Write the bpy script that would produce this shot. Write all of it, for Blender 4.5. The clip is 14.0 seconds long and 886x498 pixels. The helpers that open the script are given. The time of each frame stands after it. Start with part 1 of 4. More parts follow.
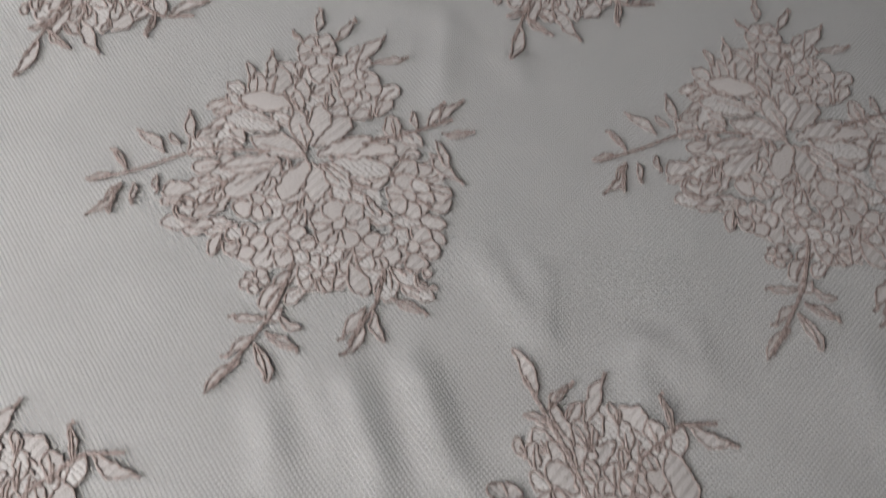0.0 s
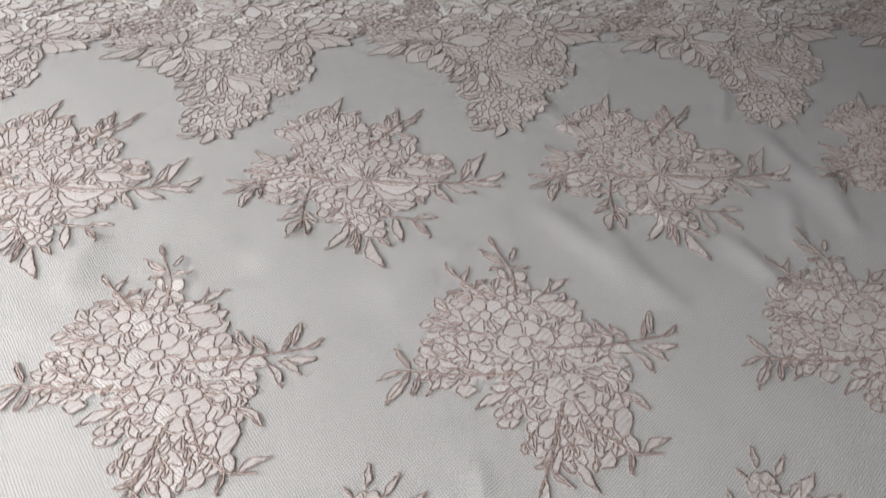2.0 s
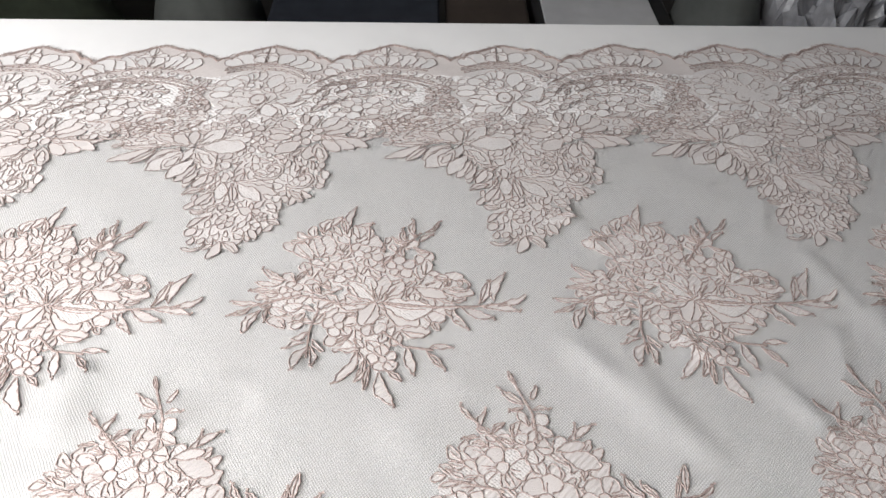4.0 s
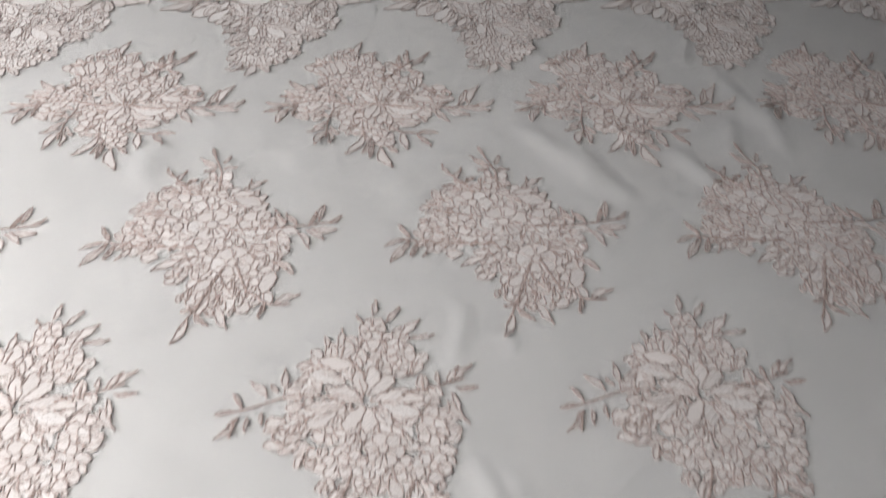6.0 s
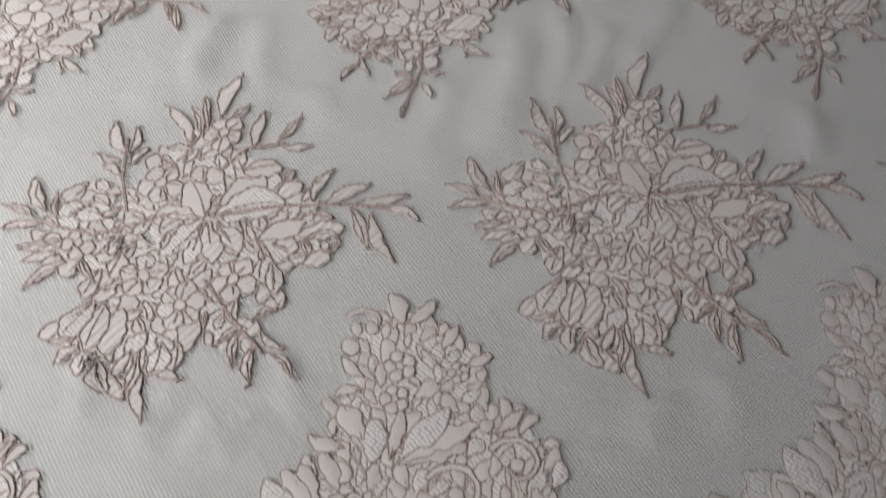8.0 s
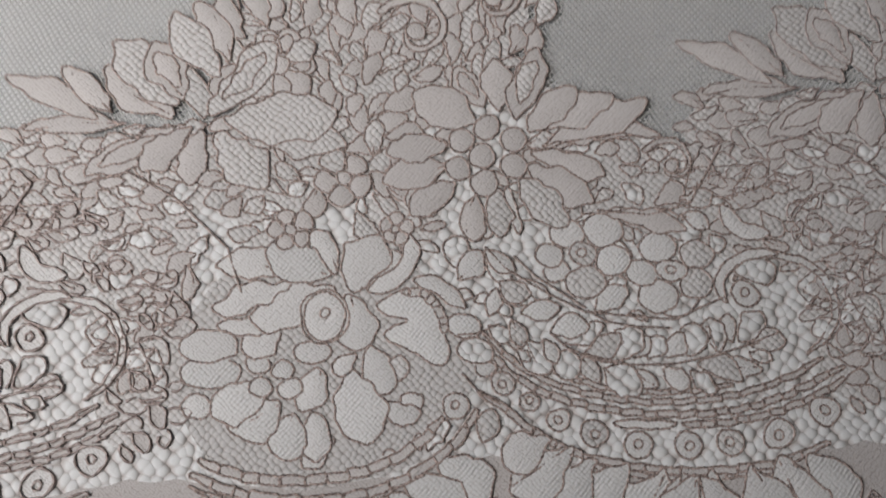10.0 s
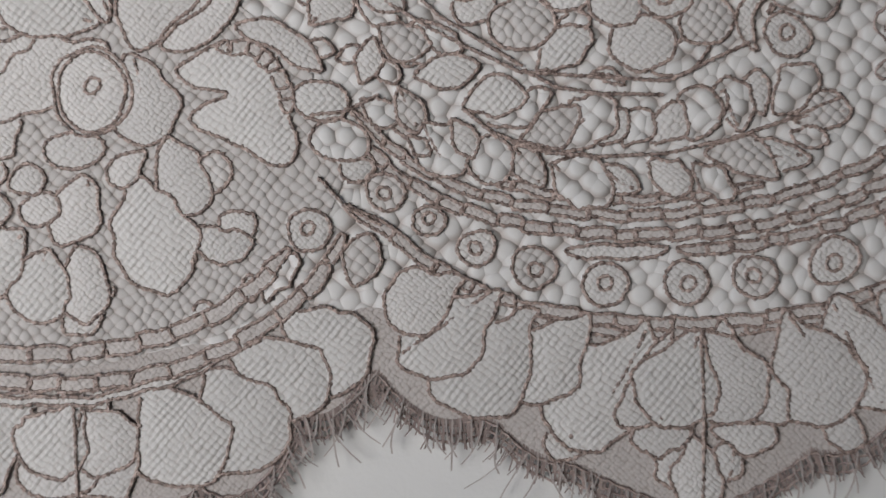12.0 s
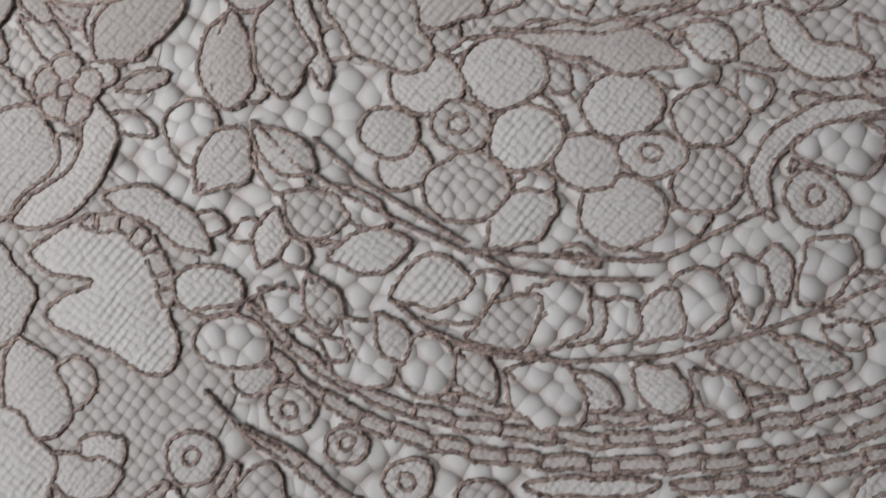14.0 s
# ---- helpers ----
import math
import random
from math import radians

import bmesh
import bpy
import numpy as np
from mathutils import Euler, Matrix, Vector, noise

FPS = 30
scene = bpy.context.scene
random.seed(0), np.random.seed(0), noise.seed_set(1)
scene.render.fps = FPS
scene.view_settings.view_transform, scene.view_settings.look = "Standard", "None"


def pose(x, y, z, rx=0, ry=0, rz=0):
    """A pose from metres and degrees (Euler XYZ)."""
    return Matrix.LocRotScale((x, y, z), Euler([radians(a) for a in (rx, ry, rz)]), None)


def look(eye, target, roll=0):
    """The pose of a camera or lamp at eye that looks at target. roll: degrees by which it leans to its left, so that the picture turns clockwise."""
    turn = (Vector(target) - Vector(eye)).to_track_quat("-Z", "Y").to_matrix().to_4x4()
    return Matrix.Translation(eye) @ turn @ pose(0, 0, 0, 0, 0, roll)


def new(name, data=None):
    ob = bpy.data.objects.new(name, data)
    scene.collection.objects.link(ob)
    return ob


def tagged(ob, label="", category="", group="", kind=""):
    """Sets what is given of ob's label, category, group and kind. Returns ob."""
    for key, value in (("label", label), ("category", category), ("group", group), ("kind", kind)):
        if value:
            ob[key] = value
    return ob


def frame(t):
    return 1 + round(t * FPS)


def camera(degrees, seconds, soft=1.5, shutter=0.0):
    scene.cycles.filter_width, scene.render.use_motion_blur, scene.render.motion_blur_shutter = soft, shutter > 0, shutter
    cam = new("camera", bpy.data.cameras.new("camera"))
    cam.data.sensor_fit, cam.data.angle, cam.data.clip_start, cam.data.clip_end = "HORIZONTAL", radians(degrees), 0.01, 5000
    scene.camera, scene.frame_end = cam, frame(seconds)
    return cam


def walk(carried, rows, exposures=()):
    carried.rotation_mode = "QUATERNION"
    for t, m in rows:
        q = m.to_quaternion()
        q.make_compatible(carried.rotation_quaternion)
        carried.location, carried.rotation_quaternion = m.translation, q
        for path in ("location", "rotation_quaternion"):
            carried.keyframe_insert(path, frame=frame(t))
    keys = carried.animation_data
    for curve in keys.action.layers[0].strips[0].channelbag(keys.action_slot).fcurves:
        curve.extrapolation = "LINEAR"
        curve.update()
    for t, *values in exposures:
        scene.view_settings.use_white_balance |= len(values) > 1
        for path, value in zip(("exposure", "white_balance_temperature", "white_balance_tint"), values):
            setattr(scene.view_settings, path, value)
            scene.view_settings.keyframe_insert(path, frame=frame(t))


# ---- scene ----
from mathutils.geometry import delaunay_2d_cdt

cam = camera(56.0, 14.0, 1.5, 0.3)
PATH = [
    (0, (0.032, -0.56, 0.316), (0.181, 0.391, -1.437), 6.5),
    (0.4, (0.026, -0.541, 0.341), (0.172, 0.549, -1.33), 5.6),
    (0.5, (0.024, -0.54, 0.346), (0.169, 0.583, -1.303), 5.4),
    (1, (0.025, -0.522, 0.378), (0.153, 0.715, -1.188), 4.0),
    (1.5, (0.019, -0.515, 0.405), (0.144, 0.82, -1.079), 3.5),
    (2, (0.017, -0.502, 0.428), (0.145, 0.909, -0.983), 3.4),
    (2.5, (0.019, -0.479, 0.45), (0.129, 0.997, -0.895), 2.7),
    (2.7, (0.021, -0.465, 0.451), (0.123, 1.025, -0.879), 2.5),
    (4.8, (0.027, -0.429, 0.432), (0.085, 1.067, -0.893), 2.6),
    (5, (0.028, -0.441, 0.436), (0.088, 1.05, -0.896), 2.6),
    (5.5, (0.034, -0.531, 0.459), (0.1, 0.938, -0.896), 2.6),
    (6, (0.032, -0.663, 0.464), (0.103, 0.759, -0.941), 2.5),
    (6.2, (0.042, -0.71, 0.452), (0.103, 0.667, -0.997), 1.7),
    (6.5, (0.065, -0.752, 0.433), (0.124, 0.534, -1.097), 1.5),
    (7, (0.098, -0.823, 0.425), (0.091, 0.341, -1.201), -0.7),
    (7.5, (0.106, -0.868, 0.394), (0.087, 0.183, -1.308), -1.9),
    (8, (0.094, -0.922, 0.365), (0.125, 0.027, -1.395), -0.5),
    (8.5, (0.097, -0.946, 0.338), (0.163, -0.152, -1.497), 2.0),
    (8.9, (0.094, -0.968, 0.316), (0.172, -0.235, -1.544), 3.4),
    (9, (0.092, -0.967, 0.315), (0.169, -0.319, -1.576), 4.5),
    (9.2, (0.092, -0.974, 0.305), (0.168, -0.376, -1.602), 5.1),
    (11.3, (0.123, -0.985, 0.204), (0.137, -0.883, -1.793), 4.6),
    (11.5, (0.126, -0.987, 0.192), (0.147, -0.873, -1.804), 7.7),
    (12, (0.133, -0.984, 0.16), (0.144, -0.9, -1.838), 3.4),
    (12.5, (0.133, -0.978, 0.142), (0.121, -0.922, -1.857), -15.8),
    (13, (0.133, -0.973, 0.134), (0.104, -0.917, -1.865), -30.9),
    (13.5, (0.141, -0.956, 0.129), (0.067, -0.968, -1.87), -103.6),
    (14, (0.153, -0.952, 0.125), (0.075, -0.819, -1.869), -34.8),
]
walk(cam, [(t, look(eye, target, roll)) for t, eye, target, roll in PATH],
     [(0, -0.55), (0.5, -0.3), (1, -0.2), (2.0, 0.12), (2.5, 0.55), (2.7, 0.7), (4.8, 0.73), (5.5, 0.47), (6.5, -0.2), (7.5, -0.37), (9, -0.34), (11.5, -0.34), (12.5, -0.25), (14, -0.32)])

# ---- light ----
world = bpy.data.worlds.new("daylight")
scene.world = world
world.use_nodes = True
wn = world.node_tree
sky = wn.nodes.new("ShaderNodeTexSky")
sky.sky_type = "NISHITA"
sky.sun_disc = False
sky.sun_elevation, sky.sun_rotation = radians(40), radians(120)
wn.links.new(sky.outputs["Color"], wn.nodes["Background"].inputs["Color"])
wn.nodes["Background"].inputs["Strength"].default_value = 0.12

ROOM = (-1.05, 1.9, -2.0, 2.3, -0.75, 1.75)      # x0, x1, y0, y1, floor, ceiling
WIN = (-1.85, 0.3, 0.15, 1.5)                  # window in the x0 wall: y0, y1, z0, z1


def area(name, m, sx, sy, power, colour):
    d = bpy.data.lights.new(name, "AREA")
    d.shape, d.size, d.size_y, d.energy, d.color = "RECTANGLE", sx, sy, power, colour
    ob = new(name, d)
    ob.matrix_world = m
    return ob


window_light = area("window_light", look((-1.131, -0.655, 0.82), (-0.95, -0.474, 0.4)), 1.7, 0.85, 20.0, (1.0, 0.985, 0.97))
window_light.data.spread = radians(100)


# ---- materials ----
def material(name, colour, rough=0.7, metal=0.0, sheen=0.0):
    m = bpy.data.materials.new(name)
    m.use_nodes = True
    b = m.node_tree.nodes["Principled BSDF"]
    b.inputs["Base Color"].default_value = (*colour, 1)
    b.inputs["Roughness"].default_value = rough
    b.inputs["Metallic"].default_value = metal
    b.inputs["Sheen Weight"].default_value = sheen
    return m


def node(m, kind, **values):
    n = m.node_tree.nodes.new(kind)
    for key, value in values.items():
        n.inputs[key.replace("_", " ")].default_value = value
    return n


def link(m, a, out, b, inp):
    m.node_tree.links.new(a.outputs[out], b.inputs[inp])


def place_coords(m, rz=0.0, scale=1.0):
    g = m.node_tree.nodes.new("ShaderNodeNewGeometry")
    v = m.node_tree.nodes.new("ShaderNodeMapping")
    v.inputs["Rotation"].default_value = (0, 0, radians(rz))
    v.inputs["Scale"].default_value = (scale, scale, scale)
    link(m, g, "Position", v, "Vector")
    return v


def ramp(m, src, out, stops):
    r = m.node_tree.nodes.new("ShaderNodeValToRGB")
    e = r.color_ramp.elements
    while len(e) < len(stops):
        e.new(0.5)
    for el, (p, c) in zip(e, stops):
        el.position, el.color = p, (*c, 1) if len(c) == 3 else c
    link(m, src, out, r, "Fac")
    return r


def bump(m, src, out, strength, dist):
    b = m.node_tree.nodes.new("ShaderNodeBump")
    b.inputs["Strength"].default_value, b.inputs["Distance"].default_value = strength, dist
    link(m, src, out, b, "Height")
    link(m, b, "Normal", m.node_tree.nodes["Principled BSDF"], "Normal")
    return b


def mottled(name, c0, c1, scale, rough=0.7, relief=0.0, fine=0.0):
    """A surface whose colour drifts between two tones, with a fine grain."""
    m = material(name, c0, rough)
    v = place_coords(m)
    n = node(m, "ShaderNodeTexNoise", Scale=scale, Detail=6.0, Roughness=0.6)
    link(m, v, "Vector", n, "Vector")
    r = ramp(m, n, "Fac", ((0.32, c0), (0.68, c1)))
    link(m, r, "Color", m.node_tree.nodes["Principled BSDF"], "Base Color")
    if relief:
        n2 = node(m, "ShaderNodeTexNoise", Scale=fine, Detail=4.0)
        link(m, v, "Vector", n2, "Vector")
        bump(m, n2, "Fac", 0.6, relief)
    return m


def net_material(name, pitch, thread, colour, rz, hole_alpha=0.0):
    """Knotted net: rows of staggered holes, clear between the threads."""
    m = material(name, colour, 0.75, sheen=0.2)
    b = m.node_tree.nodes["Principled BSDF"]
    v = place_coords(m, rz)
    warp = node(m, "ShaderNodeTexNoise", Scale=55.0, Detail=2.0)
    link(m, v, "Vector", warp, "Vector")
    mix = m.node_tree.nodes.new("ShaderNodeVectorMath")
    mix.operation = "MULTIPLY_ADD"
    mix.inputs[1].default_value = (0.0022, 0.0022, 0.0)
    link(m, warp, "Color", mix, 0)
    link(m, v, "Vector", mix, 2)
    lines = []
    for turn in (40.0, -38.0):
        mp = m.node_tree.nodes.new("ShaderNodeMapping")
        mp.inputs["Rotation"].default_value = (0, 0, radians(turn))
        link(m, mix, "Vector", mp, "Vector")
        w = node(m, "ShaderNodeTexWave", Scale=0.31416 / pitch, Distortion=0.0)
        link(m, mp, "Vector", w, "Vector")
        lines.append(w)
    br = m.node_tree.nodes.new("ShaderNodeMath")
    br.operation = "MAXIMUM"
    link(m, lines[0], "Fac", br, 0)
    link(m, lines[1], "Fac", br, 1)
    r = ramp(m, br, "Value", ((1.0 - thread, (hole_alpha,) * 3), (1.0 - thread * 0.45, (1, 1, 1))))
    link(m, r, "Color", b, "Alpha")
    n = node(m, "ShaderNodeTexNoise", Scale=35.0, Detail=4.0)
    link(m, v, "Vector", n, "Vector")
    c = ramp(m, n, "Fac", ((0.3, tuple(x * 0.92 for x in colour)), (0.7, colour)))
    link(m, c, "Color", b, "Base Color")
    bump(m, br, "Value", 1.0, 0.0008)
    return m


def cloth_material(name, tone, cell, relief, crease_shade, rand=0.55, ribs=0.0, rib_scale=190.0):
    """Filling of a petal: rows of small puffs with shade painted in their creases, faint ribs, and a change of tone
    from piece to piece.
    """
    m = material(name, tone, 0.8, sheen=0.15)
    b = m.node_tree.nodes["Principled BSDF"]
    v = place_coords(m, 45)
    sway = node(m, "ShaderNodeTexNoise", Scale=70.0, Detail=2.0)
    link(m, v, "Vector", sway, "Vector")
    bent = m.node_tree.nodes.new("ShaderNodeVectorMath")
    bent.operation = "MULTIPLY_ADD"
    bent.inputs[1].default_value = (0.004, 0.004, 0.0)
    link(m, sway, "Color", bent, 0)
    link(m, v, "Vector", bent, 2)
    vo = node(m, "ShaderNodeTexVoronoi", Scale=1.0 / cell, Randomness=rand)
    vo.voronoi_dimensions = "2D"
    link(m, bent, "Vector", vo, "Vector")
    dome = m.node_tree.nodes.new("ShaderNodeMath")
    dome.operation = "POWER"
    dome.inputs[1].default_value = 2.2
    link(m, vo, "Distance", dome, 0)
    wave = node(m, "ShaderNodeTexWave", Scale=rib_scale, Distortion=3.0, Detail=1.0)
    wave.inputs["Detail Scale"].default_value = 0.5
    link(m, v, "Vector", wave, "Vector")
    add = m.node_tree.nodes.new("ShaderNodeMath")
    add.operation = "MULTIPLY_ADD"
    add.inputs[1].default_value = -ribs
    link(m, wave, "Fac", add, 0)
    link(m, dome, "Value", add, 2)
    bp = bump(m, add, "Value", 1.0, relief)
    bp.invert = True
    oi = m.node_tree.nodes.new("ShaderNodeObjectInfo")
    c = ramp(m, oi, "Random", ((0.0, tuple(x * 0.88 for x in tone)), (1.0, tone)))
    # shade between the puffs is put into the colour, with a warm thread tint
    edge = ramp(m, vo, "Distance", ((0.38, (1, 1, 1)), (0.72, crease_shade)))
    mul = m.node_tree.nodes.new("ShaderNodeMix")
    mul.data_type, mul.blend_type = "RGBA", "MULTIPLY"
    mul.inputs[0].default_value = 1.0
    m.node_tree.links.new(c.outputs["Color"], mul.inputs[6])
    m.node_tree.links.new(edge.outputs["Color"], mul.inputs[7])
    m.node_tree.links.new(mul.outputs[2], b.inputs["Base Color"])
    return m


NET = net_material("pale_net", 0.00165, 0.27, (0.57, 0.55, 0.535), 6)
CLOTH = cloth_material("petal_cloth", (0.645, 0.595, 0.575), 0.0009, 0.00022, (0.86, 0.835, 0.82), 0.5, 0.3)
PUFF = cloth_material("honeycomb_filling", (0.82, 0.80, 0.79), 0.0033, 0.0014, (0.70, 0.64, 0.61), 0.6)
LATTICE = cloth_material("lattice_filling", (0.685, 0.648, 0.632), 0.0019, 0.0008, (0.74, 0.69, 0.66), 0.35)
# dark and bright flecks painted into both cords stand in for shade and glints
CORD = mottled("shiny_cord_glint_flecks", (0.15, 0.107, 0.095), (0.64, 0.515, 0.475), 800.0, 0.26, 0.0003, 2500.0)
NEAR_CORD = mottled("twisted_cord_shade_flecks", (0.085, 0.058, 0.051), (0.68, 0.53, 0.475), 1000.0, 0.22, 0.0003, 2500.0)
FRINGE = mottled("fringe_thread", (0.30, 0.235, 0.22), (0.48, 0.39, 0.365), 400.0, 0.5)
PALE_THREAD = mottled("pale_thread", (0.50, 0.43, 0.41), (0.68, 0.62, 0.60), 400.0, 0.45)
TABLE = mottled("white_tabletop", (0.82, 0.81, 0.80), (0.86, 0.85, 0.84), 14.0, 0.38, 0.0001, 900.0)
WALL = mottled("painted_wall", (0.42, 0.405, 0.39), (0.48, 0.465, 0.445), 3.0, 0.9, 0.001, 200.0)
FLOOR = mottled("dark_floor", (0.020, 0.019, 0.018), (0.045, 0.040, 0.036), 9.0, 0.6, 0.001, 60.0)
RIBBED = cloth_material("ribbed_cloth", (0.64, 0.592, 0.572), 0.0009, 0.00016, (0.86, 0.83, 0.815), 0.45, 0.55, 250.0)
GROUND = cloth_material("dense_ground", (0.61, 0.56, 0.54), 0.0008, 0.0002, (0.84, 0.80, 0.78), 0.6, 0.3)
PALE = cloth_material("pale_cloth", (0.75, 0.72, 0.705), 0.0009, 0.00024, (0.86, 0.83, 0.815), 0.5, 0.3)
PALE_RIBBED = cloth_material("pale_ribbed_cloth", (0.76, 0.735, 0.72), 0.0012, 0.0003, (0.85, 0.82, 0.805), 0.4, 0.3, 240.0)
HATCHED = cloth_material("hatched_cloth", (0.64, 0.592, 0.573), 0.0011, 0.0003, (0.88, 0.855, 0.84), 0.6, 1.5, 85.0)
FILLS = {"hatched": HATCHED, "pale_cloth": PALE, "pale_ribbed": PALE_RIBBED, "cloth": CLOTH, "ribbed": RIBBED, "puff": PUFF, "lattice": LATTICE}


# ---- mesh helpers ----
def mesh_object(name, verts, faces, mat, parent=None, label="", smooth=False):
    me = bpy.data.meshes.new(name)
    me.from_pydata([tuple(v) for v in verts], [], [tuple(f) for f in faces])
    me.materials.append(mat)
    if smooth:
        me.polygons.foreach_set("use_smooth", [True] * len(me.polygons))
    me.update()
    ob = new(name, me)
    if parent:
        ob.parent = parent
    if label:
        ob["label"] = label
    return ob


def part(name, bm, mat, parent=None, label="", smooth=False):
    me = bpy.data.meshes.new(name)
    for f in bm.faces:
        f.smooth = smooth
    bm.to_mesh(me)
    bm.free()
    me.materials.append(mat)
    ob = new(name, me)
    if parent:
        ob.parent = parent
    if label:
        ob["label"] = label
    return ob


def box(x0, x1, y0, y1, z0, z1, bevel=0.0):
    bm = bmesh.new()
    bmesh.ops.create_cube(bm, size=1.0, matrix=Matrix.LocRotScale(((x0 + x1) / 2, (y0 + y1) / 2, (z0 + z1) / 2), None, (x1 - x0, y1 - y0, z1 - z0)))
    if bevel:
        bmesh.ops.bevel(bm, geom=bm.edges[:], offset=bevel, segments=3, affect="EDGES", profile=0.5)
    return bm


def empty(name, label, category, x=0, y=0, z=0):
    ob = new(name)
    ob.location = (x, y, z)
    return tagged(ob, label, category)


# ---- room ----
X0, X1, Y0, Y1, Z0, Z1 = ROOM
tagged(part("floor", box(X0 - 0.12, X1 + 0.12, Y0 - 0.12, Y1 + 0.12, Z0 - 0.1, Z0), FLOOR), "dark worn floor behind the table", "floor", kind="structure")
tagged(part("ceiling", box(X0 - 0.12, X1 + 0.12, Y0 - 0.12, Y1 + 0.12, Z1, Z1 + 0.1), WALL), "plain white painted ceiling of the workroom", "ceiling", kind="structure")
tagged(part("wall_north", box(X0, X1, Y1, Y1 + 0.12, Z0, Z1), WALL), "plain painted wall behind the table", "wall", kind="structure")
tagged(part("wall_south", box(X0, X1, Y0 - 0.12, Y0, Z0, Z1), WALL), "plain painted wall at the near end", "wall", kind="structure")
tagged(part("wall_east", box(X1, X1 + 0.12, Y0, Y1, Z0, Z1), WALL), "plain painted wall away from the window", "wall", kind="structure")
west = tagged(part("wall_west", box(X0 - 0.12, X0, Y0, WIN[0], Z0, Z1), WALL), "painted wall with the window opening", "wall", kind="structure")
part("pier", box(X0 - 0.12, X0, WIN[1], Y1, Z0, Z1), WALL, west)
part("spandrel", box(X0 - 0.12, X0, WIN[0], WIN[1], Z0, WIN[2]), WALL, west)
part("lintel", box(X0 - 0.12, X0, WIN[0], WIN[1], WIN[3], Z1), WALL, west)

# ---- table ----
TABLE_Z = -0.0012
EDGE_Y, EDGE_SLOPE = 0.456, 0.028               # far edge of the tabletop


def tabletop():
    bm = box(-0.95, 1.25, -1.32, EDGE_Y, TABLE_Z - 0.028, TABLE_Z, 0.003)
    for v in bm.verts:
        if v.co.y > 0:
            v.co.y += EDGE_SLOPE * v.co.x
    return bm


table = empty("table", "white laminate work table under the spread lace", "table", 0.1, -0.4, Z0)
for ob in (part("tabletop", tabletop(), TABLE),):
    ob.parent = table
    ob.matrix_parent_inverse = Matrix.Translation((-0.1, 0.4, -Z0))
for lx, ly in ((-0.88, -1.25), (1.18, -1.25), (-0.88, 0.35), (1.18, 0.35)):
    leg = part("leg", box(lx - 0.025, lx + 0.025, ly - 0.025, ly + 0.025, Z0, TABLE_Z - 0.028, 0.003), TABLE, table)
    leg.matrix_parent_inverse = Matrix.Translation((-0.1, 0.4, -Z0))

# ---- lace: height of the cloth ----
FOLDS = []


def fold(x0, y0, x1, y1, width, height):
    """A soft ridge of the cloth between two points (mm)."""
    FOLDS.append((x0, y0, x1, y1, width, height))


fold(63, -242, 67, -315, 7, 3)
fold(73, -372, 95, -451, 8, 3.5)
fold(88, -383, 108, -442, 7, 2.5)
fold(4, -429, 11, -492, 6, 3)
fold(21, -434, 31, -493, 7, 3.5)
fold(37, -430, 56, -494, 8, 3.5)
fold(127, -428, 148, -476, 8, 3)
fold(-14, -447, -16, -491, 6, 2)
fold(151, -423, 170, -459, 7, 2.5)
fold(87, -273, 107, -302, 7, 2)
fold(130, -15, 194, -135, 12, 6)
fold(165, -45, 226, -147, 11, 5)
fold(258, -59, 307, -120, 9, 4)
fold(337, 84, 365, -41, 10, 4)
fold(321, 145, 313, 69, 8, 3)
fold(-185, -52, -208, -128, 14, 5)
fold(-87, -55, -130, -118, 14, 4)
fold(-2, -129, 88, -67, 16, 4)
fold(210, -22, 248, -54, 9, 3)
fold(154, 131, 172, 51, 9, 2.5)
fold(-42, -49, -84, -99, 14, 3)
fold(11, -422, 33, -519, 8, 4.5)
fold(40, -423, 69, -511, 8, 4.5)
fold(-9, -438, -9, -509, 8, 3)
fold(-24, -558, -32, -625, 11, 6)
fold(-6, -558, 10, -630, 10, 4)
fold(156, -566, 126, -677, 12, 5.5)
fold(181, -563, 163, -644, 9, 4)
fold(201, -572, 181, -644, 8, 3.5)
fold(245, -560, 207, -623, 10, 4)
fold(107, -609, 91, -686, 10, 3)
fold(306, -639, 292, -686, 9, 4)
fold(228, -429, 243, -511, 9, 3)
fold(137, -426, 154, -459, 8, 3)
fold(-45, -598, -72, -632, 10, 3)
fold(30, -615, 42, -652, 9, 2.5)
fold(-75, -774, -57, -809, 7, 3)
fold(-24, -791, -35, -827, 8, 3.5)
fold(-7, -797, -16, -830, 7, 3)
fold(14, -801, -1, -831, 7, 3)
fold(35, -774, 22, -811, 8, 2.5)
fold(203, -801, 185, -832, 9, 3)
fold(327, -5, 323, -89, 8, 3)
fold(372, 42, 377, -79, 9, 4)
fold(262, -66, 290, -120, 9, 2)
fold(219, -791, 228, -828, 9, 2.5)


def height(x, y):
    """Height of the cloth over the table, metres; x and y are arrays in metres."""
    z = np.zeros_like(x)
    for x0, y0, x1, y1, w, h in FOLDS:
        dx, dy = (x1 - x0) / 1e3, (y1 - y0) / 1e3
        length = math.hypot(dx, dy)
        px, py = x - x0 / 1e3, y - y0 / 1e3
        s = (px * dx + py * dy) / length ** 2
        d = (px * dy - py * dx) / length
        d = d + 0.004 * np.sin(s * 5 + x0)
        end = np.clip(np.minimum(s, 1 - s) / 0.3, 0, 1)
        end = end * end * (3 - 2 * end)
        z = z + 1.05 * h / 1e3 * end * np.exp(-(d / (w / 1e3)) ** 2)
    z = z + 0.0005 * (np.sin(x * 61 + 2 * np.sin(y * 37)) * np.sin(y * 53 + x * 19) + 1)
    return z


